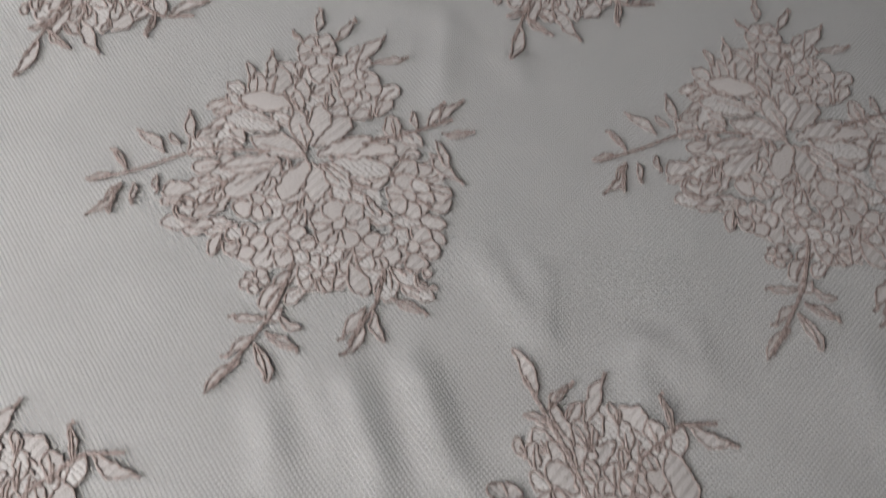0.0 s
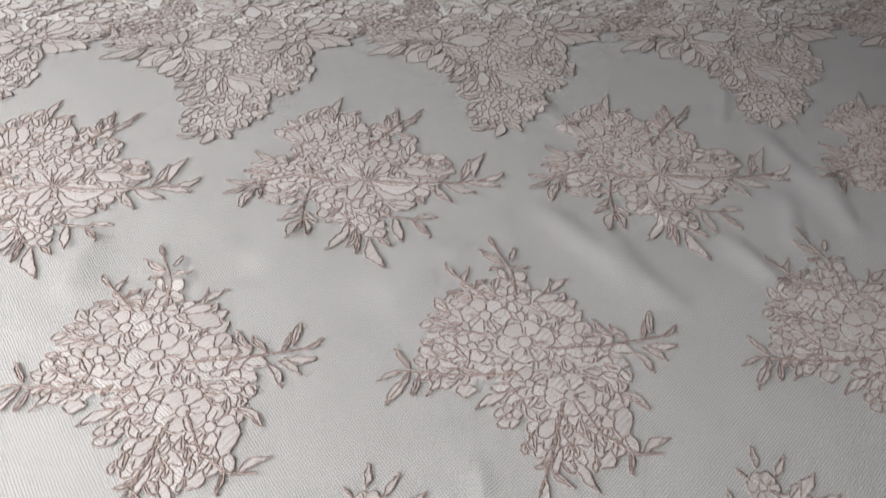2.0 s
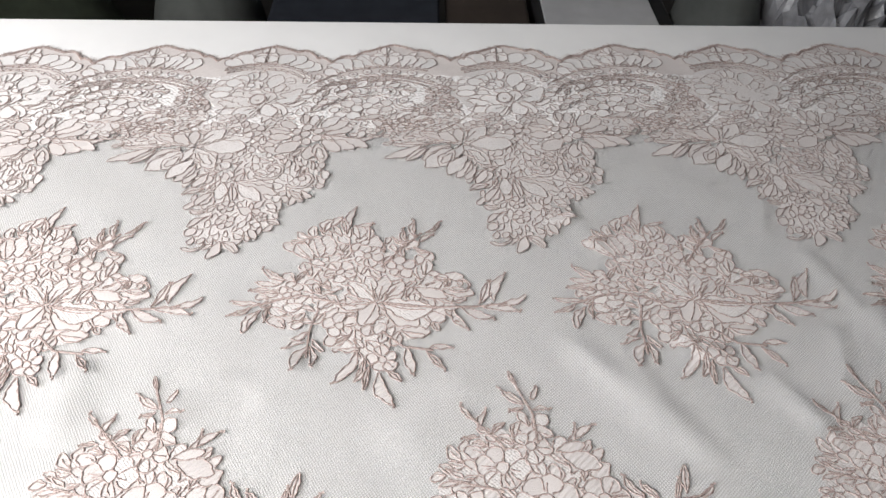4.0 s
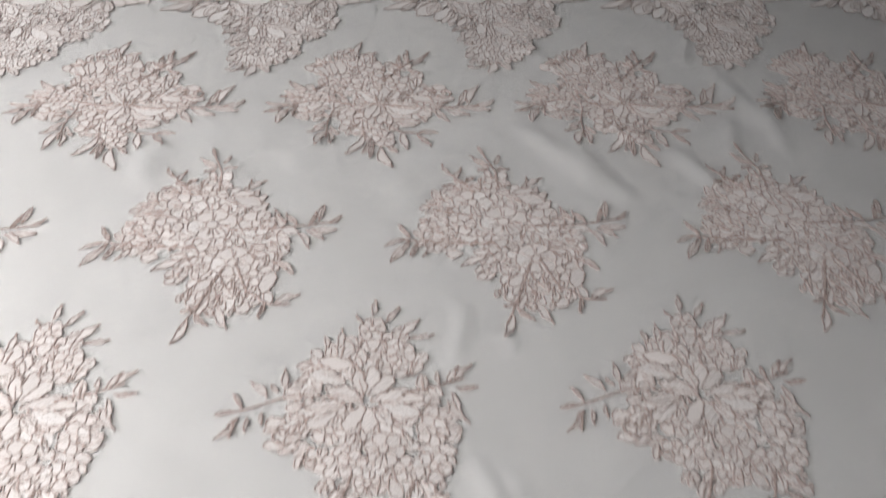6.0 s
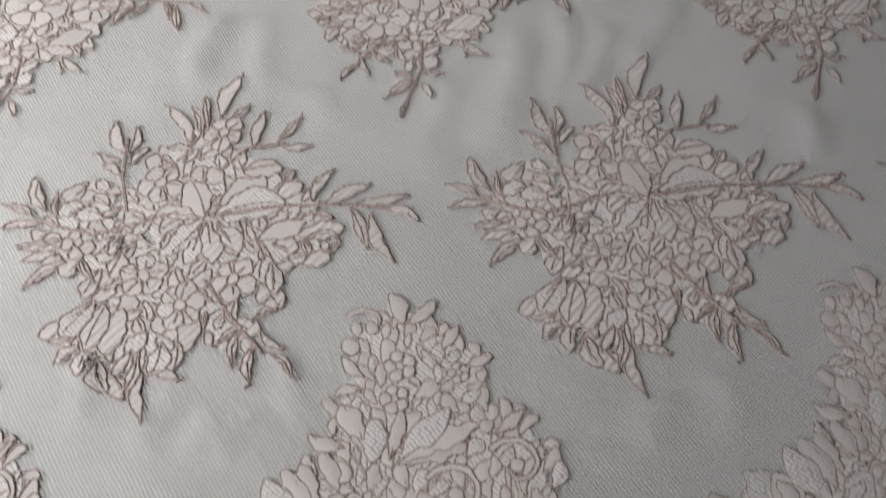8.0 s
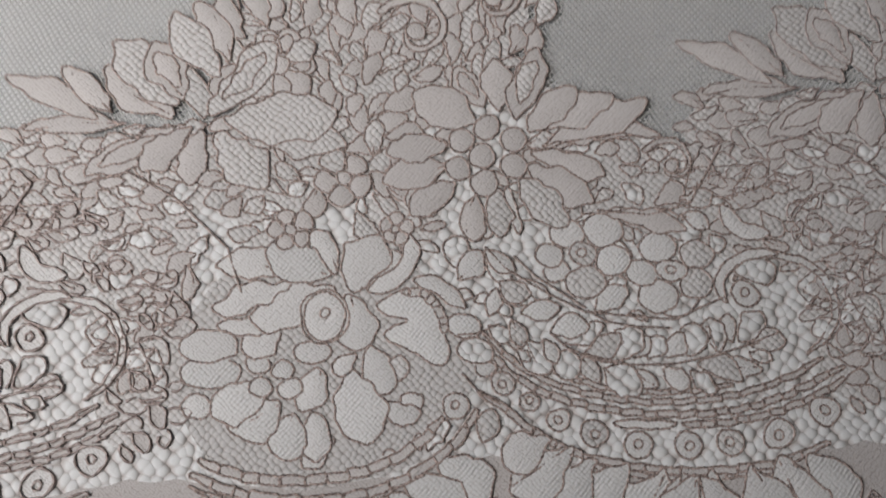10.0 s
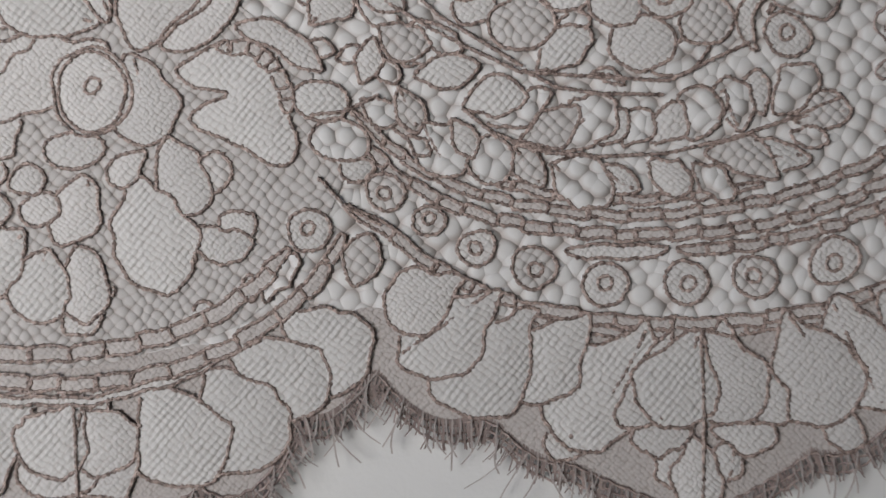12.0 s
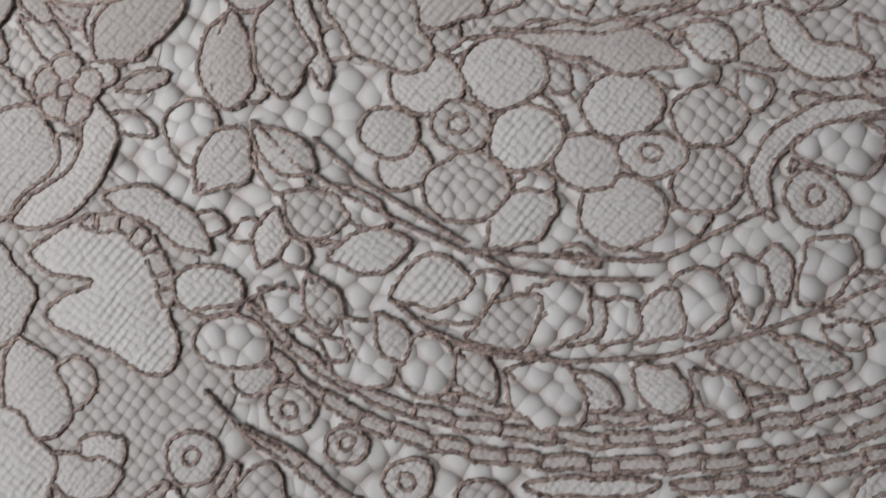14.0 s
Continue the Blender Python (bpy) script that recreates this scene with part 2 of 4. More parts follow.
# lobes of the near edge over one repeat: middle, lowest point, half width (mm), and how round they are
LOBES = [(-42, -123, 9, 2), (-13.6, -134.8, 17, 1.25), (15.4, -126.5, 10, 2), (32.7, -113.6, 9, 2), (58.4, -116.3, 11, 2),
         (78.6, -124.9, 11, 2), (103.8, -135.8, 17, 1.25), (130.3, -127.1, 12, 2), (149.3, -117.1, 9, 2), (168, -113.8, 9, 2)]


def lobed(u):
    """The scalloped outline of a border at u mm along one repeat or more."""
    k = np.floor((u + 52) / 226.7)
    u = u - 226.7 * k
    y = np.full(np.shape(u), -106.0)
    for side in (-1, 0, 1):
        for xc, low, half, power in LOBES:
            y = np.minimum(y, low + 4.5 * side + 7.0 * (np.abs(u - xc - 226.7 * side) / half) ** power)
    return y, k


def bottom_edge(x):
    y, k = lobed(np.asarray(x) * 1e3 - 75.2)
    return -0.8946 + (y + 4.5 * k) / 1e3


def top_edge(x):
    y, k = lobed((np.asarray(x) + 0.112) / 0.2435 * 226.7)
    return 0.231 + 0.05 * x - 1.2 * y / 1e3


lace = empty("lace_fabric", "sheer blush floral lace with scalloped edges, spread on a white table", "fabric", 0, 0, TABLE_Z)
inv = Matrix.Translation((0, 0, -TABLE_Z))


def under(ob, parent=None):
    ob.parent = parent or lace
    ob.matrix_parent_inverse = inv if parent is None else Matrix()
    return ob


def net_sheet():
    nx, ny = 640, 440
    xs, t = np.linspace(-0.72, 0.95, nx), np.linspace(0, 1, ny)
    gx, gt = np.meshgrid(xs, t)
    gy = bottom_edge(gx) * (1 - gt) + top_edge(gx) * gt
    gz = height(gx, gy)
    verts = np.stack([gx, gy, gz], -1).reshape(-1, 3).tolist()
    i = (np.arange(ny - 1)[:, None] * nx + np.arange(nx - 1)[None]).ravel()
    faces = np.stack([i, i + 1, i + nx + 1, i + nx], -1).tolist()
    return mesh_object("net", verts, faces, NET, None, "pale see-through net ground of the lace", True)


under(net_sheet())


# ---- lace: drawing the flowers ----
def inside(pts, poly):
    x, y = pts[:, 0], pts[:, 1]
    hit = np.zeros(len(pts), bool)
    x0, y0 = poly.min(0)
    x1, y1 = poly.max(0)
    near = (x > x0) & (x < x1) & (y > y0) & (y < y1)
    if not near.any():
        return hit
    a, b = poly, np.roll(poly, -1, 0)
    px, py = x[near][:, None], y[near][:, None]
    cross = (a[:, 1] > py) != (b[:, 1] > py)
    dy = np.where(b[:, 1] == a[:, 1], 1e-9, b[:, 1] - a[:, 1])
    xi = (b[:, 0] - a[:, 0]) * (py - a[:, 1]) / dy + a[:, 0]
    hit[near] = ((cross & (px < xi)).sum(1) % 2) == 1
    return hit


def resample(p, step, closed):
    q = np.vstack([p, p[:1]]) if closed else p
    seg = np.hypot(*np.diff(q, axis=0).T)
    s = np.concatenate([[0], np.cumsum(seg)])
    n = max(3, int(s[-1] / step))
    t = np.linspace(0, s[-1], n + 1)
    return np.stack([np.interp(t, s, q[:, 0]), np.interp(t, s, q[:, 1])], -1)


def edge_distance(pts, loop):
    """Distance of each point from a closed line."""
    a, b = loop, np.roll(loop, -1, 0)
    e = b - a
    w = pts[:, None] - a[None]
    t = np.clip((w * e).sum(-1) / np.maximum((e * e).sum(-1), 1e-9), 0, 1)
    return np.sqrt(((w - t[..., None] * e) ** 2).sum(-1).min(1))


class Design:
    """A flower pattern in millimetres: shapes from front to back, and open lines."""

    def __init__(self, seed, ragged=0.25, rich=False):
        self.rng = random.Random(seed)
        self.shapes, self.lines = [], []
        self.ragged = ragged
        self.cache = {}
        self.rich = rich
        self.pale = False
        self.veins = []
        self.knots = []

    def add(self, name, loop, fill="cloth", smooth=True):
        p = np.array(loop, float)
        if smooth:
            q = np.roll(p, -1, 0)
            p = np.stack([p * 0.75 + q * 0.25, p * 0.25 + q * 0.75], 1).reshape(-1, 2)
        if self.pale and fill in ("cloth", "ribbed") and name != "panel":
            fill = "pale_" + fill
        self.shapes.append((name, p, fill))

    def petal(self, bx, by, tx, ty, w=0.55, bend=0.0, fill="cloth", name="petal", blunt=0.62):
        """A petal from its base to its tip; w: width over length; bend: how far it bows to its left."""
        dx, dy = tx - bx, ty - by
        long = math.hypot(dx, dy)
        plain = self.ragged < 0.2
        if not plain and fill == "cloth" and name == "petal":
            fill = self.rng.choice(("cloth", "hatched", "hatched", "lattice"))
        if self.rich and long > 8 and name == "petal":
            if fill == "cloth":
                fill = self.rng.choice(("cloth", "cloth", "lattice", "ribbed"))
            if long > 10 and self.rng.random() < 0.3 and w > 0.25:
                k0, k1 = 0.2, 0.84
                self.rich = False
                self.petal(bx + dx * k0, by + dy * k0, bx + dx * k1, by + dy * k1, w * 0.86, bend, self.rng.choice(("cloth", "cloth", "lattice")), name, blunt)
                self.rich = True
        if name == "petal" and long > 7.5 and w > 0.3:
            for k in range(self.rng.choice((0, 0, 0, 1) if plain or self.rich else (0, 1, 1, 2))):
                o, e = self.rng.uniform(-0.24, 0.24) * w, self.rng.uniform(0.5, 0.92)
                vein = [(bx + dx * s - dy * (o * math.sin(math.pi * s * 0.8) + bend * math.sin(math.pi * s)), by + dy * s + dx * (o * math.sin(math.pi * s * 0.8) + bend * math.sin(math.pi * s))) for s in np.linspace(0.08, e, 7)]
                self.veins.append((np.array(vein), len(self.shapes)))
        n, pts = 9, []
        for side in (1, -1):
            for k in range(n):
                s = k / n if side == 1 else 1 - k / n
                full = 0.75 if blunt > 0.55 else 0.95
                power = 1.0 + 1.1 * (blunt - 0.42)
                r = w / 2 * math.sin(math.pi * s ** power) ** full * side if 0 < s < 1 else 0.0
                c = bend * math.sin(math.pi * s)
                r += self.rng.uniform(-1, 1) * (0.05 if blunt > 0.55 else 0.025)
                pts.append((bx + dx * s - dy * (r + c), by + dy * s + dx * (r + c)))
        self.add(name, pts, fill)

    def leaf(self, bx, by, tx, ty, w=0.36, bend=0.0, fill="cloth"):
        bend = bend or self.rng.uniform(-0.14, 0.14)
        tx, ty = bx + (tx - bx) * 1.02, by + (ty - by) * 1.02
        self.petal(bx, by, tx, ty, w * (0.66 if self.ragged > 0.2 else 0.8), bend, "hatched" if self.ragged > 0.2 else fill, "leaf", 0.5)
        if self.ragged > 0.2 and self.rng.random() < 0.7:
            a = math.atan2(ty - by, tx - bx) + self.rng.uniform(-1.2, 1.2)
            for o in (-0.35, 0.35):
                self.knots.append(np.array([(tx + r * math.cos(a) - o * math.sin(a), ty + r * math.sin(a) + o * math.cos(a)) for r in (-1.6, -0.4, 0.8, 1.9)]))
        if self.rng.random() < 0.45:
            self.veins.append((np.array([(bx, by), ((bx + tx) / 2 - (ty - by) * bend, (by + ty) / 2 + (tx - bx) * bend), (bx + (tx - bx) * 0.85, by + (ty - by) * 0.85)]), len(self.shapes) - 1))

    def ring(self, cx, cy, r, r2=None, turn=0.0, fill="cloth", name="petal", n=14):
        r2 = r2 or r
        a = radians(turn)
        pts = []
        for k in range(n):
            t = 2 * math.pi * k / n
            j = 1 + self.rng.uniform(-0.06, 0.06)
            px, py = r * j * math.cos(t), r2 * j * math.sin(t)
            pts.append((cx + px * math.cos(a) - py * math.sin(a), cy + px * math.sin(a) + py * math.cos(a)))
        self.add(name, pts, fill)

    def flower(self, cx, cy, r, n=5, turn=0.0, eye=0.26, w=None, fill="cloth", arc=360.0, squash=1.0):
        """Round blossom: an eye and n petals about it."""
        if eye:
            self.ring(cx, cy, r * eye, r * eye * squash, 0, "cloth", "flower_eye", 10)
            self.ring(cx, cy, r * eye * 0.35, name="flower_eye", n=8)
        w = w or 2.0 * math.sin(radians(arc / n / 2)) * 1.05
        for k in range(n):
            a = radians(turn + arc * (k + 0.5) / n)
            q = r * self.rng.uniform(0.9, 1.08)
            self.petal(cx + 0.12 * r * math.cos(a), cy + 0.12 * r * math.sin(a) * squash, cx + q * math.cos(a), cy + q * math.sin(a) * squash, min(w, 0.95), self.rng.uniform(-0.05, 0.05), fill, "petal", 0.85)

    def scroll(self, cx, cy, r, a0, turn, width=3.0):
        """A volute: a tapering band that curls to an eye."""
        outer, inner = [], []
        for j in range(22):
            s = j / 21
            a = radians(a0 + turn * s)
            q = r * (1 - 0.72 * s)
            outer.append((cx + q * math.cos(a), cy + q * math.sin(a)))
            inner.append((cx + (q - width * (1 - 0.5 * s)) * math.cos(a), cy + (q - width * (1 - 0.5 * s)) * math.sin(a)))
        self.ring(cx, cy, r * 0.22, name="flower_eye", n=10)
        self.add("scroll", outer + inner[::-1], "cloth")

    def lobe(self, fill, *pts):
        """A petal of free outline."""
        self.add("petal", np.array(pts, float).reshape(-1, 2), fill)

    def ribbon(self, width, cells, fill, *pts):
        """A bowed band along a line; with cells it is a ladder of small panels, else it tapers at its ends."""
        p = np.array(pts, float).reshape(-1, 2)
        for _ in range(3):
            q = np.stack([p[:-1] * 0.75 + p[1:] * 0.25, p[:-1] * 0.25 + p[1:] * 0.75], 1).reshape(-1, 2)
            p = np.vstack([p[:1], q, p[-1:]])
        p = resample(p, 1.2 if cells > 1 else 2.0, False)
        t = np.gradient(p, axis=0)
        n = np.stack([-t[:, 1], t[:, 0]], -1) / np.maximum(np.hypot(t[:, 0], t[:, 1]), 1e-6)[:, None]
        s = np.linspace(0, 1, len(p))
        half = width / 2 * (np.clip(np.minimum(s, 1 - s) * 5 + 0.18, 0, 1) if cells == 1 else np.clip(np.minimum(s, 1 - s) * 8 + 0.45, 0, 1))
        cuts = [0.0] + [(k + self.rng.uniform(-0.2, 0.2)) / cells for k in range(1, cells)] + [1.0]
        for u, v in zip(cuts[:-1], cuts[1:]):
            m = np.linspace(u, v, max(4, int((v - u) * len(p))))
            c = np.stack([np.interp(m, s, p[:, 0]), np.interp(m, s, p[:, 1])], -1)
            o = np.stack([np.interp(m, s, n[:, 0] * half), np.interp(m, s, n[:, 1] * half)], -1)
            self.add("panel" if cells > 1 else "petal", np.vstack([c + o, (c - o)[::-1]]), fill, False)

    def pillows(self, rise, soft, gap):
        """Every shape as a soft pillow: points, their rise in mm and triangles; flat where a shape in front covers it."""
        key = ("pillows", rise, soft, gap)
        if key in self.cache:
            return self.cache[key]
        los = np.array([s[1].min(0) for s in self.shapes])
        his = np.array([s[1].max(0) for s in self.shapes])
        out = []
        for i, (name, loop, fill) in enumerate(self.shapes):
            rim = resample(loop, gap * 0.8, True)[:-1]
            lo, hi = los[i], his[i]
            g = max(gap, math.sqrt((hi - lo).prod() / 60))
            gx, gy = np.meshgrid(np.arange(lo[0], hi[0], g), np.arange(lo[1], hi[1], g * 0.87))
            gx[1::2] += g / 2
            core = np.stack([gx.ravel(), gy.ravel()], -1)
            core = core[inside(core, rim)]
            if len(core):
                core = core[edge_distance(core, rim) > g * 0.45]
            pts = np.vstack([rim, core])
            k = len(rim)
            v, _, f, *_ = delaunay_2d_cdt([Vector(q) for q in pts.tolist()], [(a, (a + 1) % k) for a in range(k)], [], 1, 1e-5)
            v = np.array([tuple(q) for q in v])
            d = edge_distance(v, rim)
            for j in np.nonzero((los[:i] < hi).all(1) & (his[:i] > lo).all(1))[0]:
                other = self.shapes[j][1]
                d = np.where(inside(v, other), 0.0, np.minimum(d, edge_distance(v, other)))
            lift = rise * (1 - np.exp(-d / soft)) * (0.25 if name == "ground_filling" else 1.0)
            out.append((v, lift, f))
        self.cache[key] = out
        return out

    def stem(self, *pts):
        p = np.array(pts, float).reshape(-1, 2)
        self.lines.append(p)

    def backfill(self, spots, size, gap, cx=0.0, cy=0.0, fills=("cloth",), tries=2500):
        """Small overlapping petals that fill what is open inside a group of discs (x, y, r), turned away from a centre."""
        lo = np.array([s[1].min(0) for s in self.shapes])
        hi = np.array([s[1].max(0) for s in self.shapes])
        made = np.array([s[1].mean(0) for s in self.shapes])
        for _ in range(tries):
            sx, sy, sr = spots[self.rng.randrange(len(spots))]
            a, q = self.rng.uniform(0, 2 * math.pi), sr * math.sqrt(self.rng.random())
            x, y = sx + q * math.cos(a), sy + q * math.sin(a)
            if ((made[:, 0] - x) ** 2 + (made[:, 1] - y) ** 2 < gap ** 2).any():
                continue
            p = np.array([[x, y]])
            near = np.nonzero((lo[:, 0] < x) & (hi[:, 0] > x) & (lo[:, 1] < y) & (hi[:, 1] > y))[0]
            if any(inside(p, self.shapes[k][1])[0] for k in near):
                continue
            a = math.atan2(y - cy, x - cx) + self.rng.uniform(-0.9, 0.9)
            q = size * self.rng.uniform(0.7, 1.25)
            self.petal(x - q / 2 * math.cos(a), y - q / 2 * math.sin(a), x + q / 2 * math.cos(a), y + q / 2 * math.sin(a), self.rng.uniform(0.38, 0.66), self.rng.uniform(-0.16, 0.16), self.rng.choice(fills), "petal", 0.7)
            made = np.vstack([made, [[x, y]]])
            last = self.shapes[-1][1]
            lo, hi = np.vstack([lo, last.min(0)]), np.vstack([hi, last.max(0)])
        for sx, sy, sr in spots:
            if sr > 10:
                self.ring(sx, sy, sr * 0.88, None, 0.0, "lattice", "ground_filling", 20)

    def runs(self, step):
        """The outlines that are not covered by a shape in front."""
        out = []
        rng = np.random.default_rng(5)
        los = np.array([s[1].min(0) for s in self.shapes])
        his = np.array([s[1].max(0) for s in self.shapes])
        for i, (name, loop, fill) in enumerate(self.shapes):
            if name == "ground_filling":
                continue
            p = resample(loop, step, True)
            keep = np.ones(len(p), bool)
            over = (los[:i] < his[i]).all(1) & (his[:i] > los[i]).all(1)
            for j in np.nonzero(over)[0]:
                keep &= ~inside(p, self.shapes[j][1])
            p = p + rng.normal(0, self.ragged * 0.5, p.shape)
            sway = np.sin(p[:, ::-1] * 0.9 + i) * self.ragged + np.sin(p[:, ::-1] * 0.37 + 2 * i) * self.ragged * 1.6
            p = p + sway
            start = None
            for k in range(len(p) + 1):
                if k < len(p) and keep[k]:
                    start = k if start is None else start
                elif start is not None:
                    if k - start > 2:
                        out.append((p[start:k], i))
                    start = None
        for p, i in self.veins:
            q = resample(p, step, False)
            keep = np.ones(len(q), bool)
            for j in range(i):
                if (los[j] < q.max(0)).all() and (his[j] > q.min(0)).all():
                    keep &= ~inside(q, self.shapes[j][1])
            if keep.sum() > 3:
                out.append((q[keep] + rng.normal(0, self.ragged * 0.3, (keep.sum(), 2)), i))
        for p in self.knots:
            out.append((resample(p, 0.8, False), 0))
        for p in self.lines:
            q = resample(p, step, False)
            t = np.gradient(q, axis=0)
            t = t / np.maximum(np.hypot(t[:, 0], t[:, 1]), 1e-6)[:, None]
            for side in ((0.0,) if self.ragged < 0.2 else (-0.38, 0.38)):
                out.append((q + side * t[:, ::-1] * (-1, 1) + rng.normal(0, self.ragged * 0.4, q.shape), 0))
        return out


LIFT, LAYER = 0.00010, 0.0000006


def tubes(runs, where, total, radius, sides):
    """One mesh of cords along the runs, laid on the cloth."""
    verts, faces, base = [], [], 0
    ang = np.linspace(0, 2 * np.pi, sides, endpoint=False) + 0.4
    for p, i in runs:
        w = where(p)
        z = height(w[:, 0], w[:, 1]) + LIFT + LAYER * (total - i) + radius * 0.55
        t = np.gradient(w, axis=0)
        t /= np.maximum(np.hypot(t[:, 0], t[:, 1]), 1e-9)[:, None]
        n = len(w)
        r = radius * (1 + 0.34 * np.sin(np.arange(n) * 1.9 + i))
        ring = np.empty((n, sides, 3))
        ring[:, :, 0] = w[:, None, 0] - t[:, None, 1] * np.cos(ang) * r[:, None]
        ring[:, :, 1] = w[:, None, 1] + t[:, None, 0] * np.cos(ang) * r[:, None]
        ring[:, :, 2] = z[:, None] + np.sin(ang) * r[:, None] * 0.7
        verts.append(ring.reshape(-1, 3))
        k = (np.arange(n - 1)[:, None] * sides + np.arange(sides)[None])
        k2 = (np.arange(n - 1)[:, None] * sides + (np.arange(sides)[None] + 1) % sides)
        faces.append((np.stack([k, k2, k2 + sides, k + sides], -1).reshape(-1, 4) + base))
        base += n * sides
    return np.vstack(verts), np.vstack(faces)


def twisted(runs, step, turn=1.9, side=0.24):
    """Each cord as two strands that wind about each other."""
    out = []
    for p, i in runs:
        t = np.gradient(p, axis=0)
        n = np.stack([-t[:, 1], t[:, 0]], -1) / np.maximum(np.hypot(t[:, 0], t[:, 1]), 1e-6)[:, None]
        a = np.arange(len(p))[:, None] * step * 2 * math.pi / turn + i
        out += [(p + n * side * np.sin(a), i), (p - n * side * np.sin(a), i)]
    return out


def lay(design, name, label, where, step=1.4, radius=0.0005, sides=4, single=True, pillow=(0.26, 1.4, 2.6), twist=False):
    """Lays a design on the cloth: its cord outline, with every petal and leaf puffed up under it."""
    total = len(design.shapes)
    key = (round(step, 2),)
    if key not in design.cache:
        design.cache[key] = design.runs(step)
    runs = twisted(design.cache[key], step) if twist else design.cache[key]
    v, f = tubes(runs, where, total, radius, sides)
    ob = mesh_object(name, v.tolist(), f.tolist(), NEAR_CORD if twist else CORD, None, label, True)
    under(ob)
    groups = {}
    soft = design.pillows(*pillow) if single else None
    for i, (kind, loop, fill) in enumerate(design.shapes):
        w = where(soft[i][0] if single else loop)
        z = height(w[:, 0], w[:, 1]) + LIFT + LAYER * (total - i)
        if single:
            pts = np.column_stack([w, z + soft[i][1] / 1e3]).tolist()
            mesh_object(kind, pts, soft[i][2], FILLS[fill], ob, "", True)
        else:
            pts = np.column_stack([w, z]).tolist()
            vs, fs = groups.setdefault(fill, ([], []))
            fs.append(range(len(vs), len(vs) + len(pts)))
            vs.extend(pts)
    for fill, (vs, fs) in groups.items():
        tagged(mesh_object("petal", vs, fs, FILLS[fill], ob), kind="stuff")
    return ob


def at(x, y, turn=0.0, flip=1, wide=1.0, tall=1.0, shear=0.0):
    """A map from a design's millimetres to the cloth."""
    c, s = math.cos(radians(turn)), math.sin(radians(turn))

    def where(p):
        py = p[:, 1] / 1e3 * flip * tall
        px = p[:, 0] / 1e3 * wide + shear * py
        return np.stack([x + px * c - py * s, y + px * s + py * c], -1)
    return where


def lily_spray():
    d = Design(11)
    d.petal(4.3, -0.2, 42.2, 6.9, .5, .1)
    d.petal(4.6, 1.5, 31.9, 22.9, .5)
    d.petal(1.4, -0.1, -9.9, 22.8, .6)
    d.petal(1.3, -0.7, -18.9, -21.6, .34)
    d.petal(2.6, -1.8, 8.6, -27.1, .42)
    d.petal(0.6, -1.7, -5.6, -27.5, .4)
    d.petal(6.7, -3.6, 22.5, -20.6, .4)
    d.petal(-1.2, 1.7, -24, 6, .34)
    d.leaf(74.9, 2.2, 83.6, -21.3, .34)
    d.leaf(86.1, 0.1, 96, -28.2, .34)
    d.leaf(87, 3.4, 110.5, -6.9, .3)
    d.leaf(75.3, 3.9, 103.2, 9, .36)
    d.leaf(60.8, 4.4, 84.1, 15.6, .4)
    d.leaf(55.3, 6.4, 65.4, 25.2, .4)
    d.leaf(49.5, 6.6, 57.9, 18.4, .4)
    d.stem(4.3, -0.2, 40.4, 5.2, 75.3, 3.9, 95.3, 1.4)
    d.leaf(23.1, 41.4, 27.1, 64.7, .4)
    d.leaf(35.9, 44.6, 47.7, 61.1, .3)
    d.leaf(38.6, 42.6, 52.9, 42.1, .45)
    d.stem(5.7, 27.5, 20.1, 41.5, 40.5, 44.4)
    d.flower(6.5, 52.5, 11.4, 5, 11)
    d.leaf(-2, 57.4, -6.1, 77.8, .3)
    d.leaf(3.4, 62.9, 13.9, 90.3, .4)
    d.leaf(7.8, 60.8, 19.6, 72, .34)
    d.leaf(-9.7, 46.4, -25.3, 70.7, .36)
    d.leaf(-5.9, 51.8, -12.7, 71.3, .34)
    d.leaf(-8.7, 42.6, -24, 42.5, .34)
    d.leaf(-44, 40.3, -52.7, 62.4, .4)
    d.leaf(-42.5, 40.3, -40.7, 58.1, .34)
    d.leaf(-41.7, 33, -32.8, 45.4, .34)
    d.leaf(-45.9, 36.7, -59.7, 41.7, .34)
    d.leaf(-44, 25.9, -56.7, 34.3, .4)
    d.stem(-38.8, 4.9, -44, 25.9, -44.5, 51.5)
    d.flower(-23.5, 21.6, 12.7, 5, 14)
    d.flower(-1.6, 18.9, 12.8, 6, 14)
    d.leaf(-79.6, 6.4, -88.7, 28.3, .45)
    d.leaf(-85.6, 3.3, -101.3, 11.4, .34)
    d.leaf(-80, -0.3, -100.3, -2.2, .3)
    d.leaf(-74, 2.8, -76, 16.6, .34)
    d.leaf(-69.2, -10.6, -89.4, -13.7, .34)
    d.leaf(-69.6, -17.1, -86.9, -20.9, .4)
    d.leaf(-64.4, -23, -82.7, -35.5, .4)
    d.leaf(-58.6, -20.7, -49.9, -33.6, .4)
    d.stem(-12.6, 3.9, -54.6, -7.9, -85.6, 2.6)
    d.flower(-60.7, -12.6, 9.4, 5, 8)
    d.petal(-46.9, -44.4, -61.1, -63.7, .55)
    d.petal(-41.6, -46.1, -48.3, -70.7, .45)
    d.petal(-33.5, -48, -39.3, -73.9, .45)
    d.petal(-47.9, -27.4, -53.7, -43.3, .5)
    d.flower(-25.9, -31.4, 12.6, 5, -16)
    d.flower(-6.1, -49, 12.3, 6, -16)
    d.flower(18.2, -36.2, 12.0, 5, 13)
    d.flower(28.1, 2.3, 11.3, 4, -39)
    d.ring(-14.5, -59, 4.6)
    d.leaf(-26.8, -70.1, -34, -84.4, .45)
